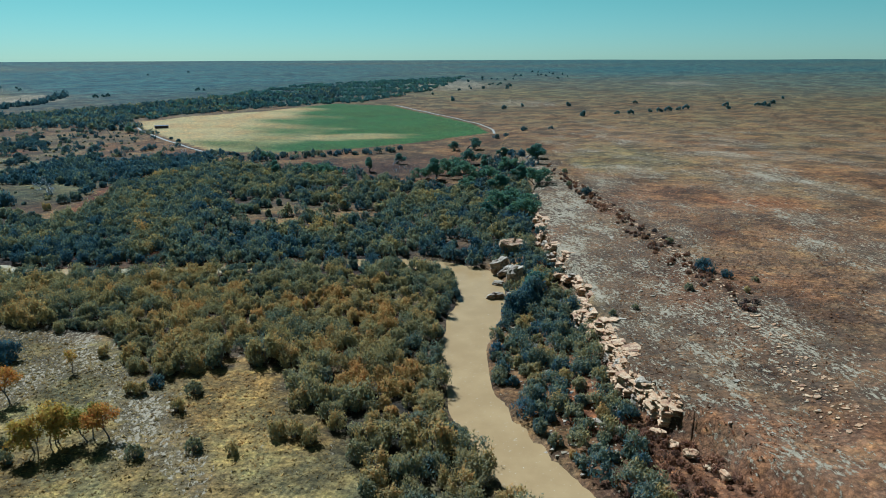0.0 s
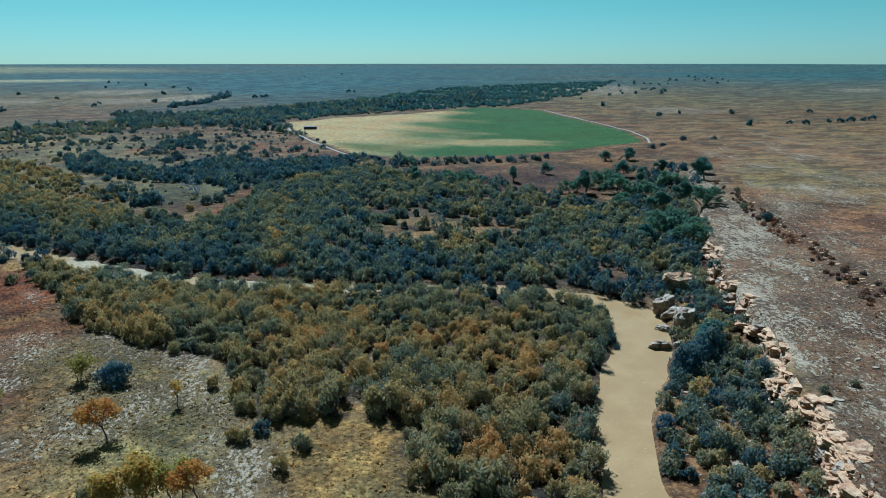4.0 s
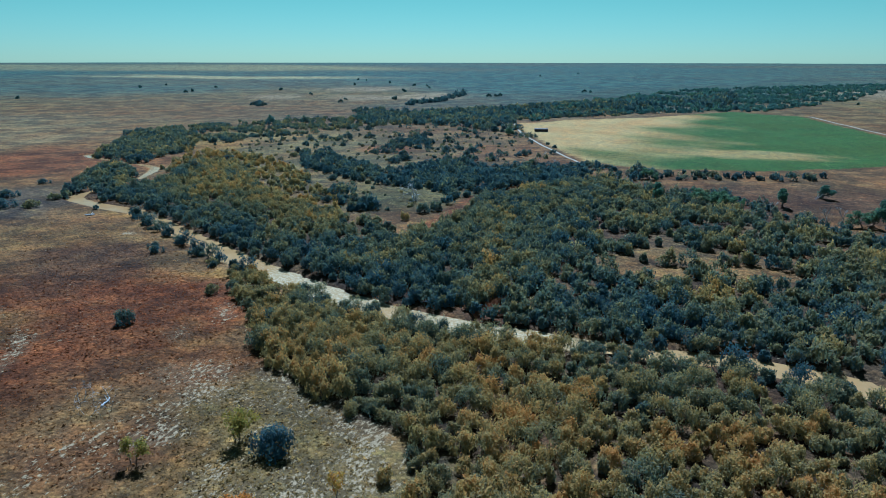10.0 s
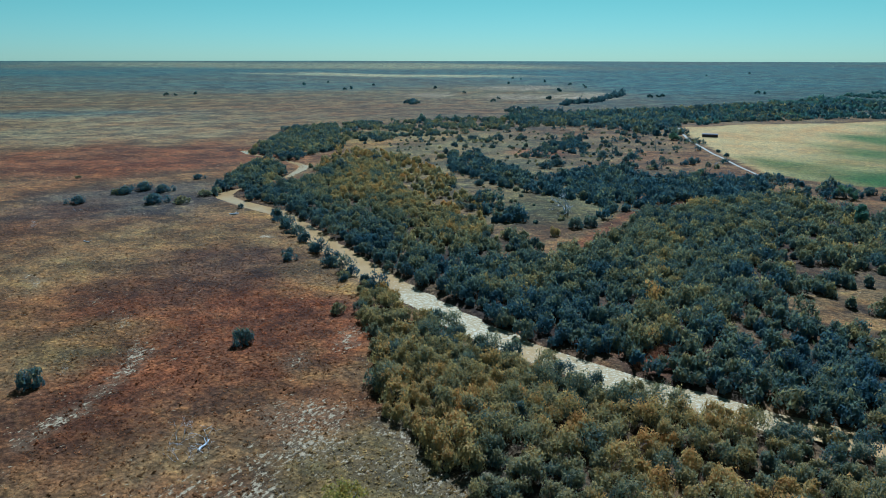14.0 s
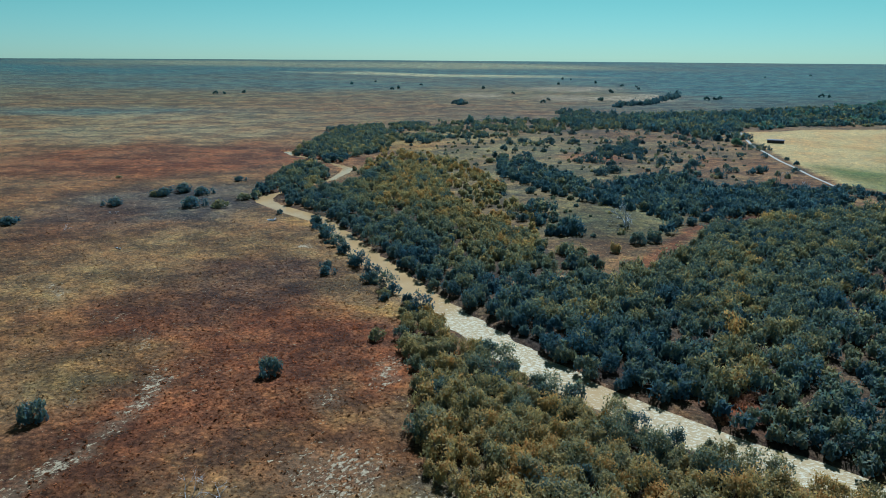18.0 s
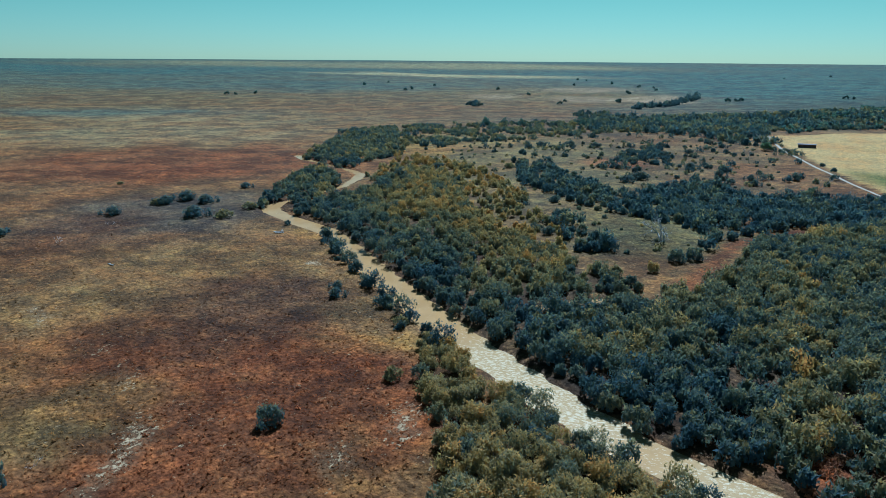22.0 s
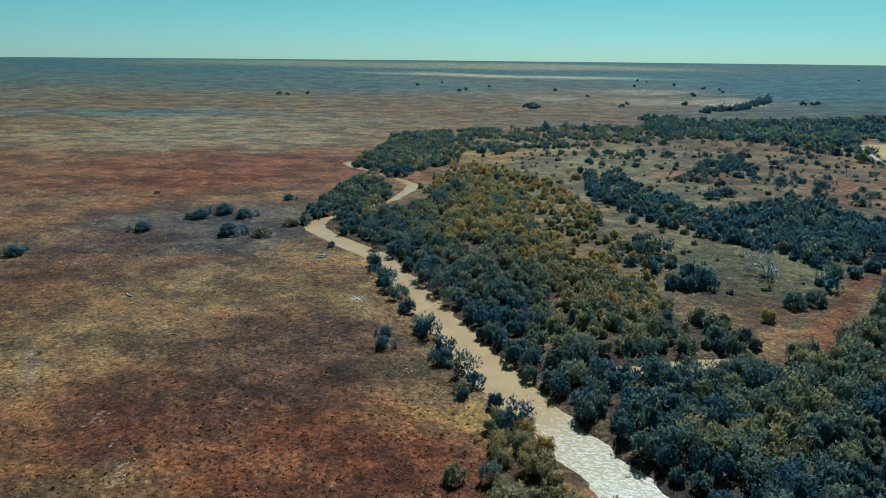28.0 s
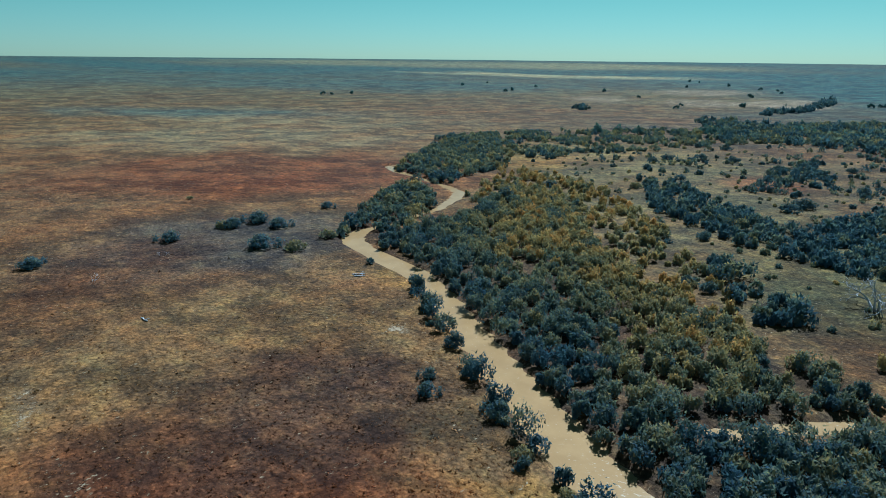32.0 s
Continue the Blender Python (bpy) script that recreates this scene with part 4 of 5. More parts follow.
thicket("ledge_brush", 123, [(54, 368), (57, 338), (60, 271), (64, 227), (67, 195), (67, 162), (68, 143), (65, 136), (62, 156), (58, 186), (57, 226), (54, 270), (51, 327)], 3.0, 2.2, 1.2, 0.45, 90, 0.5, "low rusty brush along the rock ledge", keep=0.6, mat=RUST_BRUSH)
thicket("rusty_brush", 130, [(-97, 212), (-90, 222), (-84, 212), (-91, 204)], 2.2, 1.9, 1.1, 0.8, 90, 0.36, "low rusty dead brush in a gap of the thicket", keep=0.8, mat=RUST_BRUSH, thin=lambda x, y: x > -1e9)
thicket("rusty_brush", 131, [(-98, 217), (-90, 224), (-84, 210), (-91, 205)], 2.2, 1.9, 1.1, 0.8, 90, 0.36, "low rusty dead brush beside the river", keep=0.8, mat=RUST_BRUSH, thin=lambda x, y: x > -1e9)
thicket("rusty_brush", 132, [(25, 207), (34, 211), (32, 191), (24, 187)], 2.4, 2.4, 1.5, 0.7, 90, 0.36, "low rusty brush between the boulders and the cliff", keep=0.85, mat=RUST_BRUSH, under=True)
thicket("rusty_slope_brush", 135, [(24, 80), (27, 97), (30, 108), (34, 107), (38, 101), (43, 91), (47, 80)], 2.1, 2.3, 1.3, 0.55, 130, 0.34, "low dark rusty brush on the slope under the cliff's end", keep=0.9, mat=RUST_BRUSH, under=True)
thicket("bank_brush", 133, [(15, 201), (16, 216), (21, 227), (24, 207), (22, 190), (19, 183), (19, 173), (15, 167), (17, 175), (17, 188)], 2.4, 2.8, 1.9, 0.30, 140, 0.4, "green brush around the boulders on the muddy bank", keep=0.7, under=True)
thicket("river_edge_thicket", 134, [(-77, 228), (-68, 232), (-56, 234), (-41, 233), (-30, 231), (-18, 227), (-18, 207), (-28, 210), (-39, 208), (-53, 207), (-64, 207), (-73, 210)], 3.6, 4.4, 3.6, 0.26, 380, 0.46, "dark green salt cedar at the far water's edge", keep=0.75)



# ---------------------------------------------------------------- things
def part(name, data, mat, parent, label="", where=None):
    """One mesh under a thing or a part; data is a bmesh or a mesh."""
    if isinstance(data, bmesh.types.BMesh):
        me = bpy.data.meshes.new(name)
        data.to_mesh(me)
        data.free()
    else:
        me = data
    if mat is not None and not me.materials:
        me.materials.append(mat)
    ob = new(name, me)
    ob.parent = parent
    if where is not None:
        ob.matrix_local = where
    return tagged(ob, label)


def limb(bm, a, b, ra, rb, sides=6):
    """A tapered round limb from a to b."""
    a, b = Vector(a), Vector(b)
    turn = (b - a).to_track_quat("Z", "Y").to_matrix()
    rings = []
    for p, r in ((a, ra), (b, rb)):
        rings.append([bm.verts.new(p + turn @ Vector((r * math.cos(k * 6.283 / sides), r * math.sin(k * 6.283 / sides), 0))) for k in range(sides)])
    for k in range(sides):
        bm.faces.new((rings[0][k], rings[0][(k + 1) % sides], rings[1][(k + 1) % sides], rings[1][k]))
    bm.faces.new(rings[1])
    bm.faces.new(rings[0][::-1])


def grow(bm, rng, a, way, length, r, depth, tips, spread=0.7, forks=(2, 3)):
    """A limb in two bent pieces, and its forks."""
    way = Vector(way).normalized()
    mid = Vector(a) + way * length * 0.5
    bend = (way + Vector(rng.normal(0, 0.18, 3))).normalized()
    end = mid + bend * length * 0.5
    limb(bm, a, mid, r, r * 0.82, 5)
    limb(bm, mid, end, r * 0.82, r * 0.62, 5)
    if depth <= 2:
        tips.append(end)
    if depth == 0:
        return
    for _ in range(rng.integers(forks[0], forks[1] + 1)):
        w = (bend + Vector(rng.normal(0, spread, 3)) + Vector((0, 0, 0.15))).normalized()
        grow(bm, rng, end, w, length * rng.uniform(0.6, 0.85), r * 0.6, depth - 1, tips, spread, forks)


def crown_mesh(rng, tips, reach, n, leaf, tone, mat, name="crown"):
    """Leaf sprays in clumps about the ends of the limbs."""
    tips = np.array([tuple(t) for t in tips])
    k = rng.integers(0, len(tips), n)
    off = unit(rng.normal(0, 1, (n, 3))) * (rng.uniform(0, 1, n) ** 0.45)[:, None] * reach * np.array([1, 1, 0.8])
    c = tips[k] + off
    face = unit(off / reach + np.array([0, 0, 0.5]) + rng.normal(0, 0.5, (n, 3)))
    d = unit(np.cross(face, rng.normal(0, 1, (n, 3))))
    side = np.cross(d, face)
    L = (leaf * rng.uniform(0.6, 1.3, n))[:, None]
    tri = np.stack([c - d * L * 0.5 - side * L * 0.36, c - d * L * 0.5 + side * L * 0.36, c + d * L * 0.6], 1)
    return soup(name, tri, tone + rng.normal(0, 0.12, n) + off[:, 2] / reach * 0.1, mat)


def make_tree(name, seed, high, label, category, leaves=1500, leaf=0.42, tone=0.4, mat=None, trunks=1, reach=1.2, bark=None, depth=3, spread=0.55, lean=0.1, stem=0.3, girth=0.028):
    rng = np.random.default_rng(seed)
    top = tagged(new(name), label, category)
    stems, tips = [], []
    for k in range(trunks):
        bm = bmesh.new()
        a = rng.uniform(0, 6.28)
        w = Vector((lean * math.cos(a) * (1 + 1.5 * (trunks > 1)), lean * math.sin(a) * (1 + 1.5 * (trunks > 1)), 1))
        foot = Vector((0.25 * math.cos(a), 0.25 * math.sin(a), -0.3)) if trunks > 1 else Vector((0, 0, -0.3))
        grow(bm, rng, foot, w, high * stem, 0.7 * girth * high / (1 + 0.5 * (trunks > 1)), depth, tips, spread)
        stems.append(bm)
    tall = max(t.z for t in tips) + (reach * 0.7 if leaves else 0)
    f = high / tall
    tips = [t * f for t in tips]
    for bm in stems:
        for v in bm.verts:
            v.co *= f
        part("trunk", bm, bark or BARK, top)
    if leaves:
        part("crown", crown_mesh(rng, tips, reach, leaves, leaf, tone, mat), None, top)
    return top


def make_shrub(name, seed, wide, high, label, tone, n=420, leaf=0.42, mat=None, lobes=9, category="shrub", upright=0.9):
    rng = np.random.default_rng(seed)
    top = tagged(new(name), label, category)
    bm = bmesh.new()
    for k in range(9):
        a, r = rng.uniform(0, 6.28), rng.uniform(0.1, 0.36)
        limb(bm, (0.06 * math.cos(a), 0.06 * math.sin(a), -0.2), (r * wide * math.cos(a), r * wide * math.sin(a), high * rng.uniform(0.5, 0.8)), 0.05, 0.012, 5)
    part("woody_base", bm, BARK, top)
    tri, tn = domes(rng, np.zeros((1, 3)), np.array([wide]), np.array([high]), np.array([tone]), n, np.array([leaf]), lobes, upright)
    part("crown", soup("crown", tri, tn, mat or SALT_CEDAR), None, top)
    return top


placed = set()


def plant(proto, x, y, scale=1.0, turn=None, label="", group="", sink=0.0, flat=1.0):
    """The first call places the thing itself, later ones a copy."""
    turn = (x * 37.1 + y * 11.7) % 360 if turn is None else turn
    z = ground_z(x, y) - sink
    m = pose(x, y, z, 0, 0, turn)
    if proto.name in placed:
        ob = copy_thing(proto, m)
        ob.scale = (scale, scale, scale * flat)
    else:
        placed.add(proto.name)
        ob = proto
        ob.matrix_basis = m
        ob.scale = (scale, scale, scale * flat)
    return tagged(ob, label, group=group)


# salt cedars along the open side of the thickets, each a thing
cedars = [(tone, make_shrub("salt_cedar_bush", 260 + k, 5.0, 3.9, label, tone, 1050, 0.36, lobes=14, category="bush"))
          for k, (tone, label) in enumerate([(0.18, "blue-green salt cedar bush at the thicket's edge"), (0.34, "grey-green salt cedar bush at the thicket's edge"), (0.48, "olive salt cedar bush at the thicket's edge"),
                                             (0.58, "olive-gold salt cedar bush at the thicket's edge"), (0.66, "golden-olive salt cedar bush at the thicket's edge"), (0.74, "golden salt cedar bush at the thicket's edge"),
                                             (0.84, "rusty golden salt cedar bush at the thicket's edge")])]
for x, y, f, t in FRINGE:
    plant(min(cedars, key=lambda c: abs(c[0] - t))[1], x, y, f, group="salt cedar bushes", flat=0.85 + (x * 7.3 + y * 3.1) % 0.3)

# autumn trees on the stony meadow
tree_a = make_tree("autumn_tree", 201, 5.6, "small orange autumn tree on stony meadow", "tree", 1500, 0.30, 0.85, AUTUMN, reach=0.8, stem=0.3, spread=0.55)
plant(tree_a, *(-78.2, 116.6), 1.35)
tree_b = make_tree("autumn_tree", 202, 5.0, "thin rust-brown autumn tree on stony meadow", "tree", 480, 0.28, 0.62, AUTUMN, reach=0.7, stem=0.27)
plant(tree_b, *(-73.5, 129.5), 1.0)
tree_c = make_tree("autumn_tree", 203, 5.0, "small yellow-green tree on stony meadow", "tree", 1000, 0.32, 0.12, AUTUMN, trunks=2, reach=0.75, stem=0.25)
plant(tree_c, *(-106.7, 122.8), 0.95)
tree_d = make_tree("autumn_tree", 204, 5.6, "spreading yellow-green tree with several stems", "tree", 1700, 0.33, 0.18, AUTUMN, trunks=3, reach=0.85, stem=0.25)
plant(tree_d, *(-97.9, 135.2), 1.05)
tree_e = make_tree("autumn_tree", 205, 5.4, "broad golden autumn tree with several stems", "tree", 1700, 0.33, 0.50, AUTUMN, trunks=3, reach=0.8, stem=0.25)
plant(tree_e, *(-63.2, 103.0), 1.5)
plant(tree_e, *(-64.3, 100.4), 1.3, label="broad golden autumn tree with several stems", group="autumn trees")
plant(tree_c, *(-57.4, 103.5), 1.4, label="thin yellow-green tree on stony meadow", group="autumn trees")
plant(tree_a, *(-54.3, 103.5), 1.25, label="low orange-gold autumn tree on stony meadow", group="autumn trees")
blue = make_shrub("sandbar_willow", 206, 7.0, 4.6, "big blue-grey willow bush on the meadow", 0.02, 1300, 0.42, upright=1.8, lobes=22)
plant(blue, *(-90.0, 135.8), 1.35, flat=0.72)

# dark lone shrubs
shrubs = [make_shrub("shrub", 211, 3.6, 2.5, "dark olive shrub on dry grass", 0.56, 560, 0.36, upright=1.2, lobes=13),
          make_shrub("shrub", 212, 3.9, 2.7, "rusty brown-tipped shrub on dry grass", 0.80, 560, 0.36, upright=1.6, lobes=13),
          make_shrub("shrub", 213, 4.6, 3.2, "green shrub with a bright crown on red grass", 0.28, 760, 0.38, upright=1.2, lobes=13),
          make_shrub("shrub", 214, 4.8, 2.8, "dark blue-green shrub on dry grass", 0.15, 560, 0.42, lobes=13)]
LONE = [
    (1, (-58.2, 120.3), 0.8), (1, (-56.0, 120.3), 0.75), (0, (-46.1, 120.2), 0.95), (1, (-47.1, 113.6), 0.85), (3, (-54.5, 123.6), 0.7), (1, (-70.5, 137.2), 0.8),
    (0, (-97.6, 155.1), 0.6), (1, (-27.4, 105.0), 0.95), (1, (-24.4, 104.2), 1.0), (1, (-21.2, 102.2), 0.95), (0, (-39.5, 100.4), 0.85), (0, (-70.8, 101.3), 0.8),
    (0, (-67.5, 96.9), 0.8), (0, (-47.9, 98.0), 0.9), (1, (-72.1, 95.7), 0.8), (1, (-33.4, 99.3), 0.7), (1, (-25.8, 115.9), 0.85),
    (2, (-159.0, 160.5), 1.05), (0, (-158.8, 186.6), 1.0), (2, (-169.7, 122.4), 1.1), (0, (-98.5, 154.7), 0.7), (1, (-104.4, 158.2), 0.9),
    (3, (-342.2, 199.3), 1.2), (3, (-350.2, 222.7), 1.25), (3, (-353.1, 233.1), 1.45), (3, (-339.6, 237.4), 1.3), (3, (-315.3, 220.9), 1.5), (0, (-308.0, 228.5), 1.3),
    (3, (-359.0, 265.5), 0.9), (0, (-406.3, 226.1), 0.6), (3, (-333.9, 160.6), 0.9), (3, (-331.5, 159.1), 1.0), (3, (-204.5, 206.3), 0.95), (3, (-210.6, 210.2), 0.8), (0, (-350.8, 220.2), 1.0),
    (0, (-316.1, 243.5), 1.2), (3, (-192.3, 211.4), 1.1), (0, (-179.5, 206.1), 1.0), (3, (-244.8, 346.0), 1.0), (3, (-227.3, 461.2), 1.5), (3, (-205.4, 453.2), 1.2), (3, (-199.6, 483.7), 1.6), (3, (-247.7, 467.4), 1.1),
    (2, (-162.8, 300.5), 1.2), (2, (-161.0, 306.6), 1.2), (1, (-162.4, 286.0), 1.0), (3, (-253.4, 428.3), 1.5),
    (3, (-346.9, 374.4), 1.1), (0, (-347.3, 388.9), 1.2), (3, (-324.6, 348.9), 0.9), (0, (-322.3, 405.2), 1.2), (3, (-246.1, 348.6), 1.0), (3, (-230.6, 350.8), 0.8), (3, (-217.5, 299.5), 1.0),
    (3, (-365.5, 518.3), 1.3), (3, (-377.2, 501.8), 1.2), (3, (-346.2, 522.1), 1.2), (3, (-252.0, 478.4), 1.3), (3, (-234.3, 481.3), 1.4), (3, (-214.2, 465.8), 1.2), (3, (-289.6, 545.8), 1.0),
    (3, (-287.9, 590.5), 1.0), (3, (-252.4, 414.4), 1.3), (3, (-291.9, 504.9), 1.4), (3, (-312.7, 513.6), 1.2), (0, (-244.5, 278.0), 1.0), (3, (-211.3, 299.5), 1.1), (3, (-354.9, 360.6), 0.9),
]
for k, (kind, p, f) in enumerate(LONE):
    plant(shrubs[kind], p[0], p[1], (1.75 if p[0] < -250 else 1.2) * f, group="lone shrubs", flat=0.62 if p[0] < -250 else 1.05 if p[0] > -172 else 0.85)
plateau = [(0, (57.8, 158.8), 0.85), (3, (65.8, 171.4), 1.3), (3, (69.5, 166.1), 0.8), (0, (74.8, 162.4), 0.6), (1, (69.6, 154.1), 0.6), (0, (65.6, 198.9), 0.8),
           (3, (56.5, 275.6), 1.2), (0, (54.1, 300.2), 1.0), (0, (57.3, 331.8), 0.9), (3, (57.9, 412.5), 1.2), (3, (91.3, 604.9), 1.2), (3, (67.1, 593.6), 1.5),
           (3, (40.9, 545.9), 1.4), (3, (49.4, 558.6), 1.2), (0, (41.9, 146.1), 0.55), (0, (36.3, 142.8), 0.6)]
for kind, p, f in plateau:
    plant(shrubs[kind], p[0], p[1], f, label="dark shrub on the rocky plateau", group="plateau shrubs")

# cottonwoods by the cliff and along the field
cotton = [make_tree("cottonwood", 221, 10.0, "tall green cottonwood by the cliff foot", "tree", 2600, 0.58, 0.35, COTTONWOOD, reach=1.25, stem=0.16, spread=1.05),
          make_tree("cottonwood", 222, 9.0, "leafy green cottonwood with a forked trunk", "tree", 2600, 0.58, 0.5, COTTONWOOD, trunks=2, reach=1.2, stem=0.16, spread=1.0, lean=0.25),
          make_tree("cottonwood", 223, 8.0, "dark green cottonwood leaning over dry grass", "tree", 1700, 0.56, 0.25, COTTONWOOD, trunks=2, reach=1.1, lean=0.4, stem=0.18, spread=0.95)]
COTTONS = [(0, (23.2, 315.2), 1.03), (1, (25.2, 279.3), 1.15), (0, (35.3, 335.2), 1.03), (1, (32.6, 261.3), 1.09), (2, (43.8, 389.0), 1.15), (0, (22.1, 387.1), 0.92),
           (1, (23.8, 352.3), 0.98), (2, (12.6, 469.4), 0.9), (1, (12.1, 324.7), 0.85), (0, (49.7, 367.7), 0.98), (2, (11.5, 273.4), 0.9), (1, (36.3, 377.1), 0.98),
           (2, (29.4, 171.7), 0.86), (0, (35.0, 430.9), 0.80), (1, (40.6, 306.8), 0.92), (0, (-3.3, 359.5), 1.52), (1, (4.9, 375.1), 1.09), (1, (-10.0, 358.3), 1.01),
           (0, (-39.9, 385.2), 1.09), (2, (-29.6, 410.2), 1.09), (1, (-70.6, 375.6), 1.01), (1, (-63.7, 379.1), 0.87), (1, (-58.2, 370.3), 0.94), (0, (-87.3, 367.1), 1.16),
           (2, (12.1, 403.1), 1.30), (1, (12.1, 358.6), 1.16), (2, (14.2, 481.5), 1.16), (1, (-106.0, 429.0), 0.87), (2, (-171.3, 439.9), 0.8), (1, (-261.7, 596.3), 0.9)]
for kind, p, f in COTTONS:
    plant(cotton[kind], p[0], p[1], f * (1.25 if p[0] > 0 else 1), group="cottonwoods", flat=0.82)
bushy = make_shrub("willow_bush", 231, 7.5, 5.6, "big dark blue-green willow bush beside the boulders", 0.14, 2600, 0.46, lobes=26)
plant(bushy, *(18.0, 162.3), 1.15)
plant(bushy, *(22.1, 167.9), 1.4, group="willow bushes")
plant(bushy, *(30.6, 158.0), 0.8, group="willow bushes")

# far trees, dots on the plain
far_tree = make_shrub("plains_tree", 241, 8.5, 6.0, "dark round tree far out on the plain", 0.1, 150, 1.5, COTTONWOOD, 7, "tree")
FAR = [(-1250.8, 1078.6), (-1009.2, 918.7), (-1033.4, 955.3), (-1094.2, 1065.5), (-1088.1, 629.6), (-1077.4, 639.0), (-1084.7, 675.9), (-1195.0, 973.8), (-802.4, 997.3), (-936.1, 1073.6),
       (-670.3, 916.9), (-948.7, 1314.1), (-927.7, 1419.4), (-731.2, 1167.8), (-821.9, 1350.6), (-786.6, 1345.2), (-616.3, 964.3), (-520.2, 1088.5), (-518.8, 1110.6), (-513.5, 1115.2),
       (-796.9, 1977.3), (-770.1, 2218.3), (-430.4, 1278.7), (-421.2, 1286.8), (-1089.6, 1519.4), (-1050.8, 1501.0), (-638.3, 863.3), (-714.9, 1147.4), (-739.5, 1273.4), (-613.9, 963.2),
       (229.1, 796.1), (239.6, 796.7), (251.7, 806.2), (266.4, 816.1), (281.1, 835.4), (185.6, 768.2), (200.8, 769.1), (143.5, 741.8), (247.2, 928.7), (157.2, 900.6),
       (99.5, 897.2), (73.0, 853.9), (14.8, 1011.9), (331.9, 838.5), (344.2, 878.9), (478.2, 1017.9), (383.3, 881.2), (390.9, 881.6), (392.5, 871.5), (417.3, 915.4)]
for k, p in enumerate(FAR):
    plant(far_tree, p[0], p[1], 0.8 + 0.5 * ((k * 7) % 5) / 5, group="far trees on the plain")
rng = np.random.default_rng(9)
for k in range(34):
    u = rng.uniform(0, 1)
    a, b = (16.8, 1271.7), (354.6, 2279.0)
    plant(far_tree, a[0] + (b[0] - a[0]) * u ** 1.5 + rng.normal(0, 40), a[1] + (b[1] - a[1]) * u ** 1.5 + rng.normal(0, 60), rng.uniform(0.7, 1.1), group="far trees on the plain")
edge_tree = make_shrub("river_tree", 242, 9, 8.5, "dark green tree over the far scrub belt", 0.2, 220, 1.4, COTTONWOOD, 8, "tree")
for p, f in (((-505.0, 581.3), 1), ((-496.4, 596.9), 0.9), ((-481.0, 601.7), 0.9), ((-452.8, 642.5), 0.8), ((-447.3, 647.2), 0.8), ((-437.2, 647.3), 0.8), ((-522.2, 600.2), 0.8), ((-456.6, 655.0), 0.9), ((-452.1, 661.4), 0.8), ((-447.9, 790.9), 0.7)):
    plant(edge_tree, p[0], p[1], f, group="trees over the scrub belt")

# bare and dead trees
dead = make_tree("dead_tree", 251, 9.0, "tall bleached dead tree with bare branches", "dead tree", 0, bark=DEADWOOD, trunks=3, lean=0.3, depth=5, spread=0.85, stem=0.2, girth=0.05)
plant(dead, *(-179.4, 320.8), 1.0)
bare = make_tree("bare_tree", 252, 6.5, "bare grey tree with thin twigs", "tree", 0, bark=DEADWOOD, depth=4, spread=0.5, stem=0.3, girth=0.04)
for p, f in (((-22.4, 355.4), 1.1), ((-42.7, 366.0), 0.9), ((-17.0, 360.5), 1.0), ((-242.7, 529.5), 1.3), ((-271.1, 614.5), 1.4), ((-175.2, 450.0), 1.2), ((-153.1, 420.6), 1.2)):
    plant(bare, p[0], p[1], f, group="bare trees")
snag = make_tree("dead_snag", 253, 2.6, "low bleached dead bush among red grass", "dead bush", 0, bark=DEADWOOD, depth=3, spread=0.8, lean=0.5, stem=0.4, trunks=3)
for p, f, turn in (((-131.2, 130.6), 1.2, 20), ((-126.2, 133.0), 1.3, 200), ((-125.9, 128.3), 0.8, 90), ((-170.8, 128.4), 0.5, 10), ((-308.6, 171.0), 0.8, 50), ((-324.3, 193.0), 0.6, 130), ((30.6, 158.0), 1.3, 40), ((21.4, 136.3), 1.2, 70)):
    plant(snag, p[0], p[1], f, turn, group="dead bushes")


def fallen_log(x, y, length, turn, r):
    bm = bmesh.new()
    for k in range(4):
        a, b = k / 4 * length - length / 2, (k + 1) / 4 * length - length / 2
        limb(bm, (a, 0.15 * math.sin(k * 2), r * 0.9), (b, 0.15 * math.sin(k * 2 + 2), r * 0.9), r * (1 - k * 0.13), r * (0.87 - k * 0.13), 8)
    top = tagged(new("fallen_log"), "bleached fallen log lying on dry grass", "log", group="fallen logs")
    part("trunk", bm, DEADWOOD, top)
    bm = bmesh.new()
    limb(bm, (0.2 * length, 0.1, r), (0.42 * length, 0.9, r + 0.5), r * 0.5, r * 0.15)
    part("branch", bm, DEADWOOD, top)
    top.matrix_basis = pose(x, y, ground_z(x, y), 0, 0, turn)


fallen_log(*(-275.5, 232.1), 3.6, 70, 0.2)
fallen_log(*(-273.7, 231.3), 3.0, 60, 0.25)
fallen_log(*(-271.5, 174.6), 3.0, 10, 0.2)
fallen_log(*(-127.3, 133.0), 3.5, 120, 0.22)


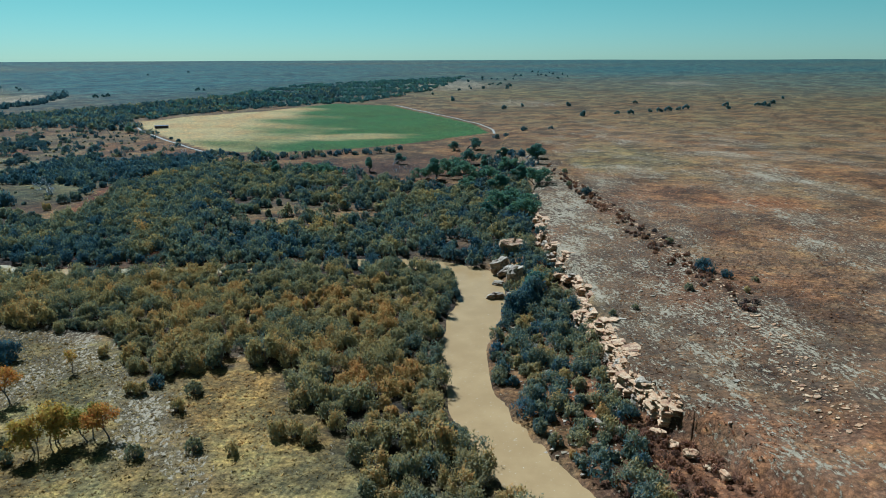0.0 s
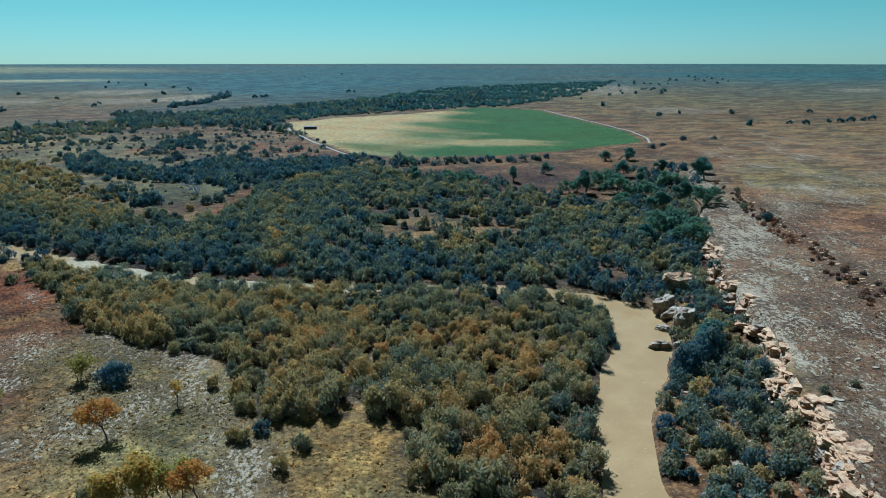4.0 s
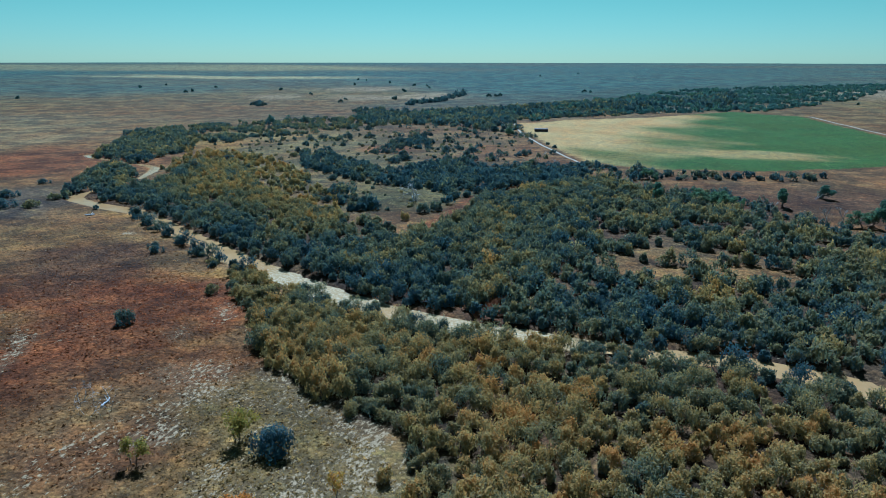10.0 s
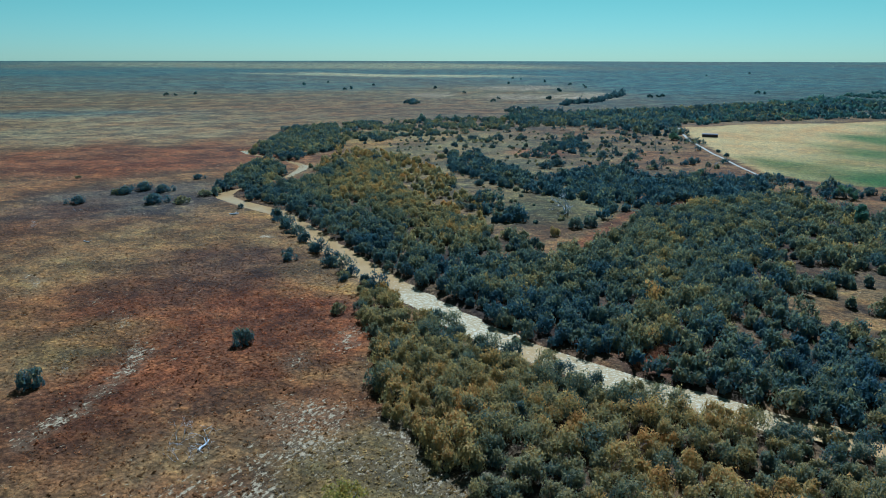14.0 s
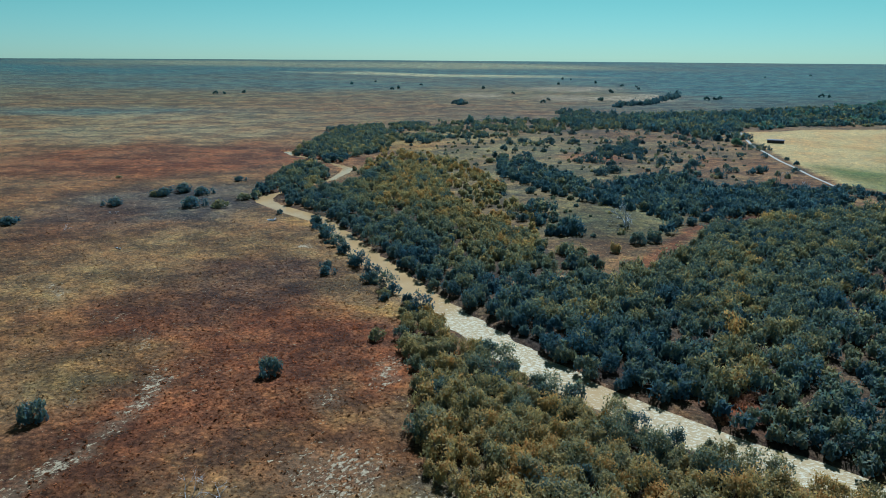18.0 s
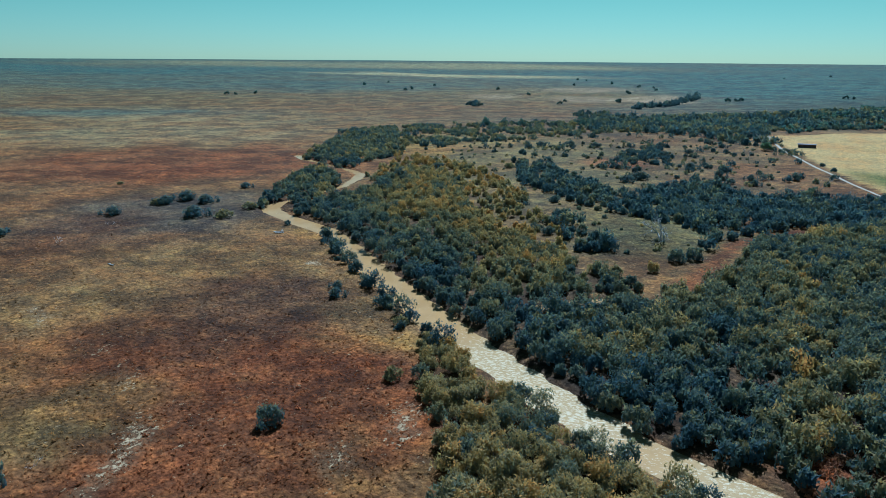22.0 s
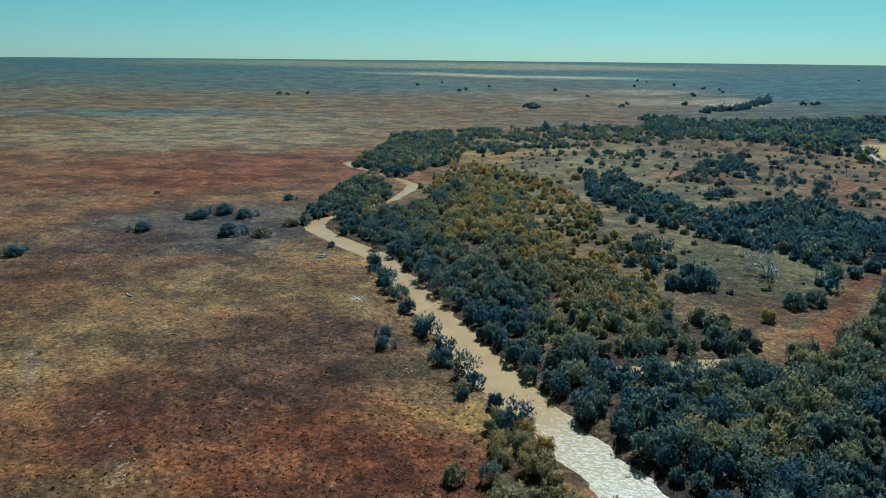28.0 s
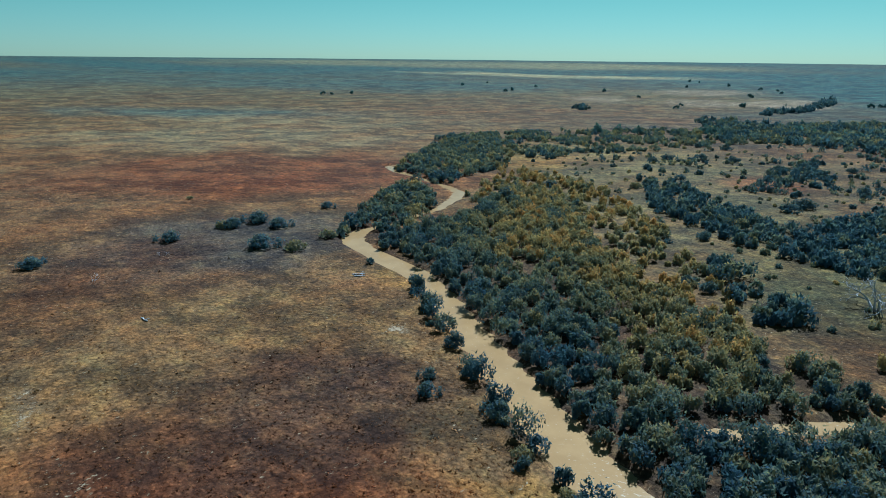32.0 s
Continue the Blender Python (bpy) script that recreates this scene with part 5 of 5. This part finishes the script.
# ---------------------------------------------------------------- rocks
def rock_mesh(name, seed, sx, sy, sz, mat, cuts=2, rough=0.22, flat=0.0):
    """A cracked boulder: a ball squared off, with bedding steps and broken sides."""
    bm = bmesh.new()
    bmesh.ops.create_icosphere(bm, subdivisions=cuts, radius=1)
    r = random.Random(seed)
    planes = [(Vector((r.gauss(0, 1), r.gauss(0, 1), r.gauss(0, 0.8))).normalized(), r.uniform(0.55, 0.85)) for _ in range(9)] + [(Vector((r.gauss(0, 0.15), r.gauss(0, 0.15), 1)).normalized(), 0.62 - flat)]
    for v in bm.verts:
        p = v.co.copy()
        for n, d in planes:
            over = p.dot(n) - d
            if over > 0:
                p -= n * over * 0.92
        p += p.normalized() * rough * (noise.noise(p * 1.7 + Vector((seed, 0, 0))) + 0.5 * noise.noise(p * 4 + Vector((0, seed, 0))))
        p.z += 0.06 * math.sin(p.z * 16 + seed)
        v.co = Vector((p.x * sx, p.y * sy, p.z * sz))
    me = bpy.data.meshes.new(name)
    bm.to_mesh(me)
    bm.free()
    me.materials.append(mat)
    return me


def boulder(seed, x, y, sx, sy, sz, turn, label, z=None, mat=None, tilt=0.0):
    ob = new("boulder", rock_mesh("boulder", seed, sx, sy, sz, mat or LIMESTONE, 4))
    ob.matrix_basis = pose(x, y, (ground_z(x, y) if z is None else z) + sz * 0.35, tilt, 0, turn)
    return tagged(ob, label, "boulder", group="boulders at the river bend")


boulder(1, *(21.7, 215.2), 4.9, 3.6, 4.2, 20, "huge tilted orange sandstone boulder above the river", mat=ORANGE_ROCK, tilt=14)
boulder(2, *(16.2, 198.3), 3.5, 3.0, 3.6, 50, "pale rounded limestone boulder at the water", z=-0.3)
boulder(3, *(20.2, 187.9), 4.0, 3.2, 3.9, 80, "pale cracked limestone boulder beside willow brush", z=0.2)
boulder(4, *(18.2, 194.3), 2.8, 2.2, 2.0, 10, "dark grey boulder between two pale ones", z=0)
boulder(5, *(15.5, 187.2), 2.3, 1.3, 1.0, -15, "flat pale slab lying in the river", z=-0.7)
boulder(6, *(14.0, 176.2), 3.0, 1.7, 1.3, 15, "flat pale boulder in the shallow water", z=-0.7)
boulder(7, *(18.2, 176.6), 2.0, 1.3, 1.1, 40, "small pale rock on the muddy bank", z=-0.3)
boulder(8, *(19.4, 213.6), 1.6, 1.0, 0.7, 0, "small orange rock under the huge boulder", mat=ORANGE_ROCK)

for k, (bx, by, size) in enumerate(((37.6, 95.5, 1.2), (38.9, 92.2, 0.9), (35.6, 98.5, 1.0), (40.2, 89.6, 1.1), (34.2, 101.5, 1.3))):
    boulder(20 + k, bx, by, size * 1.2, size, size * 0.8, 40 * k, "orange sandstone block among rusty brush", mat=ORANGE_ROCK)

# the cliff: blocks of orange sandstone and pale limestone, in broken tiers
cliff = tagged(new("rock_cliff"), "broken orange sandstone cliff edge above the river", "cliff", kind="structure")


def block_mesh(seed, mat):
    """A broken ledge block: a slab with bedding steps, chipped corners and uneven sides."""
    bm = bmesh.new()
    bmesh.ops.create_cube(bm, size=2)
    bmesh.ops.subdivide_edges(bm, edges=bm.edges[:], cuts=5, use_grid_fill=True)
    for v in bm.verts:
        p = v.co.copy()
        cut = 1 - 0.10 * max(0.0, abs(p.x) + abs(p.y) + abs(p.z) - 1.9)
        bed = 1 + 0.13 * math.sin(math.floor(p.z * 3.0 + 0.5) * 2.4 + seed)
        n = noise.noise(p * 0.9 + Vector((seed * 3.1, 0, 0))) * 0.34 + noise.noise(p * 2.6 + Vector((0, seed, 0))) * 0.26
        v.co = Vector((p.x * cut * bed * (1 + n), p.y * cut * bed * (1 + n), p.z * cut * (1 + 0.4 * n)))
    me = bpy.data.meshes.new("block")
    bm.to_mesh(me)
    bm.free()
    me.materials.append(mat)
    return me


blocks = [block_mesh(60 + k, ORANGE_ROCK if k else LIMESTONE) for k in range(9)]
r = random.Random(5)
y = 103.0
while y < 285:
    near = y < 150
    y += r.uniform(0.7, 1.2) if near else r.uniform(1.2, 2.2)
    e = float(np.interp(y, CLIFF_Y, CLIFF_X) + 1.3 * waves(np.array(0.0), np.array(y), 5, 23) + 0.7 * waves(np.array(0.0), np.array(y), 6, 7))
    for tier in range(5 if near else 3):
        if r.random() < (0.10 if near else 0.35):
            continue
        s = min(1.3, r.lognormvariate(-0.25, 0.32)) * (1 if near else 1.15)
        px = e + ((2.2, 1.2, 0.5, 0.0, -0.6) if near else (1.4, 0.3, -0.6))[tier] + r.uniform(-0.5, 0.5)
        ob = new("block", blocks[r.randrange(9)])
        ob.parent = cliff
        ob.matrix_basis = pose(px, y + r.uniform(-0.6, 0.6), ((6.0, 5.8, 5.0, 4.0, 3.0) if near else (5.9, 4.7, 3.3))[tier] * (1 if y < 240 else 0.93) + r.uniform(-0.3, 0.2), r.uniform(-6, 6), r.uniform(-6, 6), r.choice((0, 90, 180, 270)) + r.uniform(-28, 28)) @ Matrix.Diagonal((s * r.uniform(0.9, 1.4), s * r.uniform(0.9, 1.4), s * r.uniform(0.45, 0.72), 1))


def slabs(seed, n, poly, size, mat, name, label, lift=0.03):
    """Flat broken stones lying on the ground, joined into one mesh."""
    rg = np.random.default_rng(seed)
    p = np.array(poly)
    lo, hi = p.min(0), p.max(0)
    x, y = rg.uniform(lo[0], hi[0], n * 3), rg.uniform(lo[1], hi[1], n * 3)
    ok = inside(poly, x, y)
    x, y = x[ok][:n], y[ok][:n]
    n = len(x)
    s = size * rg.lognormal(0, 0.45, n)
    a = rg.uniform(0, 6.283, n)[:, None] + np.arange(6)[None, :] * 1.047 + rg.normal(0, 0.2, (n, 6))
    rad = s[:, None] * rg.uniform(0.6, 1.1, (n, 6))
    turn = rg.normal(0.4, 0.5, n)[:, None]
    u, v = rad * np.cos(a) * 1.5, rad * np.sin(a) * 0.75
    X = x[:, None] + u * np.cos(turn) - v * np.sin(turn)
    Y = y[:, None] + u * np.sin(turn) + v * np.cos(turn)
    z = height(x, y)
    tilt = rg.normal(0, 0.06, (n, 2))
    top = z[:, None] + (s * rg.uniform(0.12, 0.3, n))[:, None] + lift + (X - x[:, None]) * tilt[:, :1] + (Y - y[:, None]) * tilt[:, 1:]
    verts = np.concatenate([np.stack([X, Y, np.repeat(z[:, None] - 0.15, 6, 1)], -1), np.stack([X * 0.94 + x[:, None] * 0.06, Y * 0.94 + y[:, None] * 0.06, top], -1)], 1).reshape(-1, 3)
    faces = []
    for k in range(n):
        b = k * 12
        faces.append(tuple(range(b + 6, b + 12)))
        for q in range(6):
            faces.append((b + q, b + (q + 1) % 6, b + 6 + (q + 1) % 6, b + 6 + q))
    me = bpy.data.meshes.new(name)
    me.from_pydata(verts.tolist(), [], faces)
    me.materials.append(mat)
    return tagged(new(name, me), label, "stones", kind="stuff")


TERRACE = [(35, 92), (33, 120), (33, 185), (34, 220), (37, 265), (42, 311), (46, 374), (57, 374), (56, 314), (58, 268), (60, 226), (62, 190), (64, 158), (62, 110), (58, 92)]
slabs(301, 420, TERRACE, 0.26, LIMESTONE, "terrace_stones", "pale broken limestone slabs on the rock terrace")
slabs(302, 520, [(56, 92), (64, 158), (60, 226), (56, 314), (59, 330), (63, 226), (67, 158), (65, 92)], 0.27, ORANGE_ROCK, "ledge_stones", "rusty broken stones along the low ledge")
slabs(303, 500, [(17, 92), (13, 125), (14, 150), (20, 175), (30, 215), (31, 150), (30, 95)], 0.36, LIMESTONE, "talus_stones", "pale fallen stones under the cliff")

# ---------------------------------------------------------------- the shed in the field
shed = tagged(new("livestock_shed"), "long low dark shed standing in the straw field", "shed")


def box(sx, sy, sz, bevel=0.03):
    bm = bmesh.new()
    bmesh.ops.create_cube(bm, size=1)
    for v in bm.verts:
        v.co = Vector((v.co.x * sx, v.co.y * sy, (v.co.z + 0.5) * sz))
    bmesh.ops.bevel(bm, geom=bm.edges[:], offset=bevel, segments=1, affect="EDGES")
    return bm


for k in range(4):
    part("wall_panel", box(2.75, 3.2, 2.2), SHED, shed, where=pose(-4.2 + 2.8 * k, 0, 0.05))
for k in range(5):
    part("post", box(0.14, 0.14, 2.35), BARK, shed, where=pose(-5.6 + 2.8 * k, -1.72, 0))
part("roof", box(12.0, 4.0, 0.18), SHED_ROOF, shed, "low grey sheet roof", where=pose(0, 0, 2.26, 4))
p = (-248.7, 635.3)
shed.matrix_basis = pose(p[0], p[1], ground_z(*p), 0, 0, 26)

# ---------------------------------------------------------------- grass
def tufts(name, seed, poly, gap, label, spray=4, leaf=0.27, thin=None):
    rg = np.random.default_rng(seed)
    x, y = scatter(rg, poly, gap, 0.85, thin)
    m = len(x)
    base, _ = cover(x, y)
    f = rg.lognormal(0, 0.35, m)
    tri, tn = bushes(rg, np.stack([x, y, height(x, y) - 0.03], 1), 0.5 * f, 0.15 * f, np.zeros(m), spray, leaf * f, lobes=3, upright=0.3)
    tn = np.repeat(base * np.array((1.15, 1.02, 0.92)) * rg.lognormal(0, 0.28, (m, 1)), spray, 0)
    me = soup(name, tri, tn, GRASS)
    return tagged(new(name, me), label, "grass", kind="stuff")


def fading(cx, cy, lo, hi):
    return lambda x, y: (np.random.default_rng(5).uniform(0, 1, x.shape) < 0.12 + ease(np.hypot(x - cx, y - cy), hi, lo)) & (np.hypot(x - cx, y - cy) < hi + 60)


tufts("meadow_grass", 401, [(-183, 108), (-370, 119), (-431, 194), (-285, 242), (-224, 226), (-173, 203), (-143, 184), (-126, 171)], 0.85, "tufts of dry red-brown grass over the meadow", thin=fading(-130, 150, 40, 170))
tufts("stony_meadow_grass", 402, [(-113, 94), (-200, 143), (-249, 206), (-211, 217), (-126, 164), (-91, 154), (-71, 140), (-56, 123)], 0.8, "tufts of dry grass on the stony meadow", thin=fading(-90, 120, 40, 120))
tufts("clearing_grass", 403, [(-70, 85), (-122, 149), (-89, 152), (-63, 129), (-37, 129), (-25, 112), (-11, 90)], 0.75, "tufts of olive dry grass in the clearing", thin=fading(-50, 110, 60, 140))
tufts("plateau_grass", 404, [(26, 85), (30, 104), (35, 135), (40, 192), (48, 294), (93, 323), (128, 269), (105, 165), (56, 88)], 0.9, "tufts of brown dry grass on the plateau", thin=fading(60, 110, 40, 160))
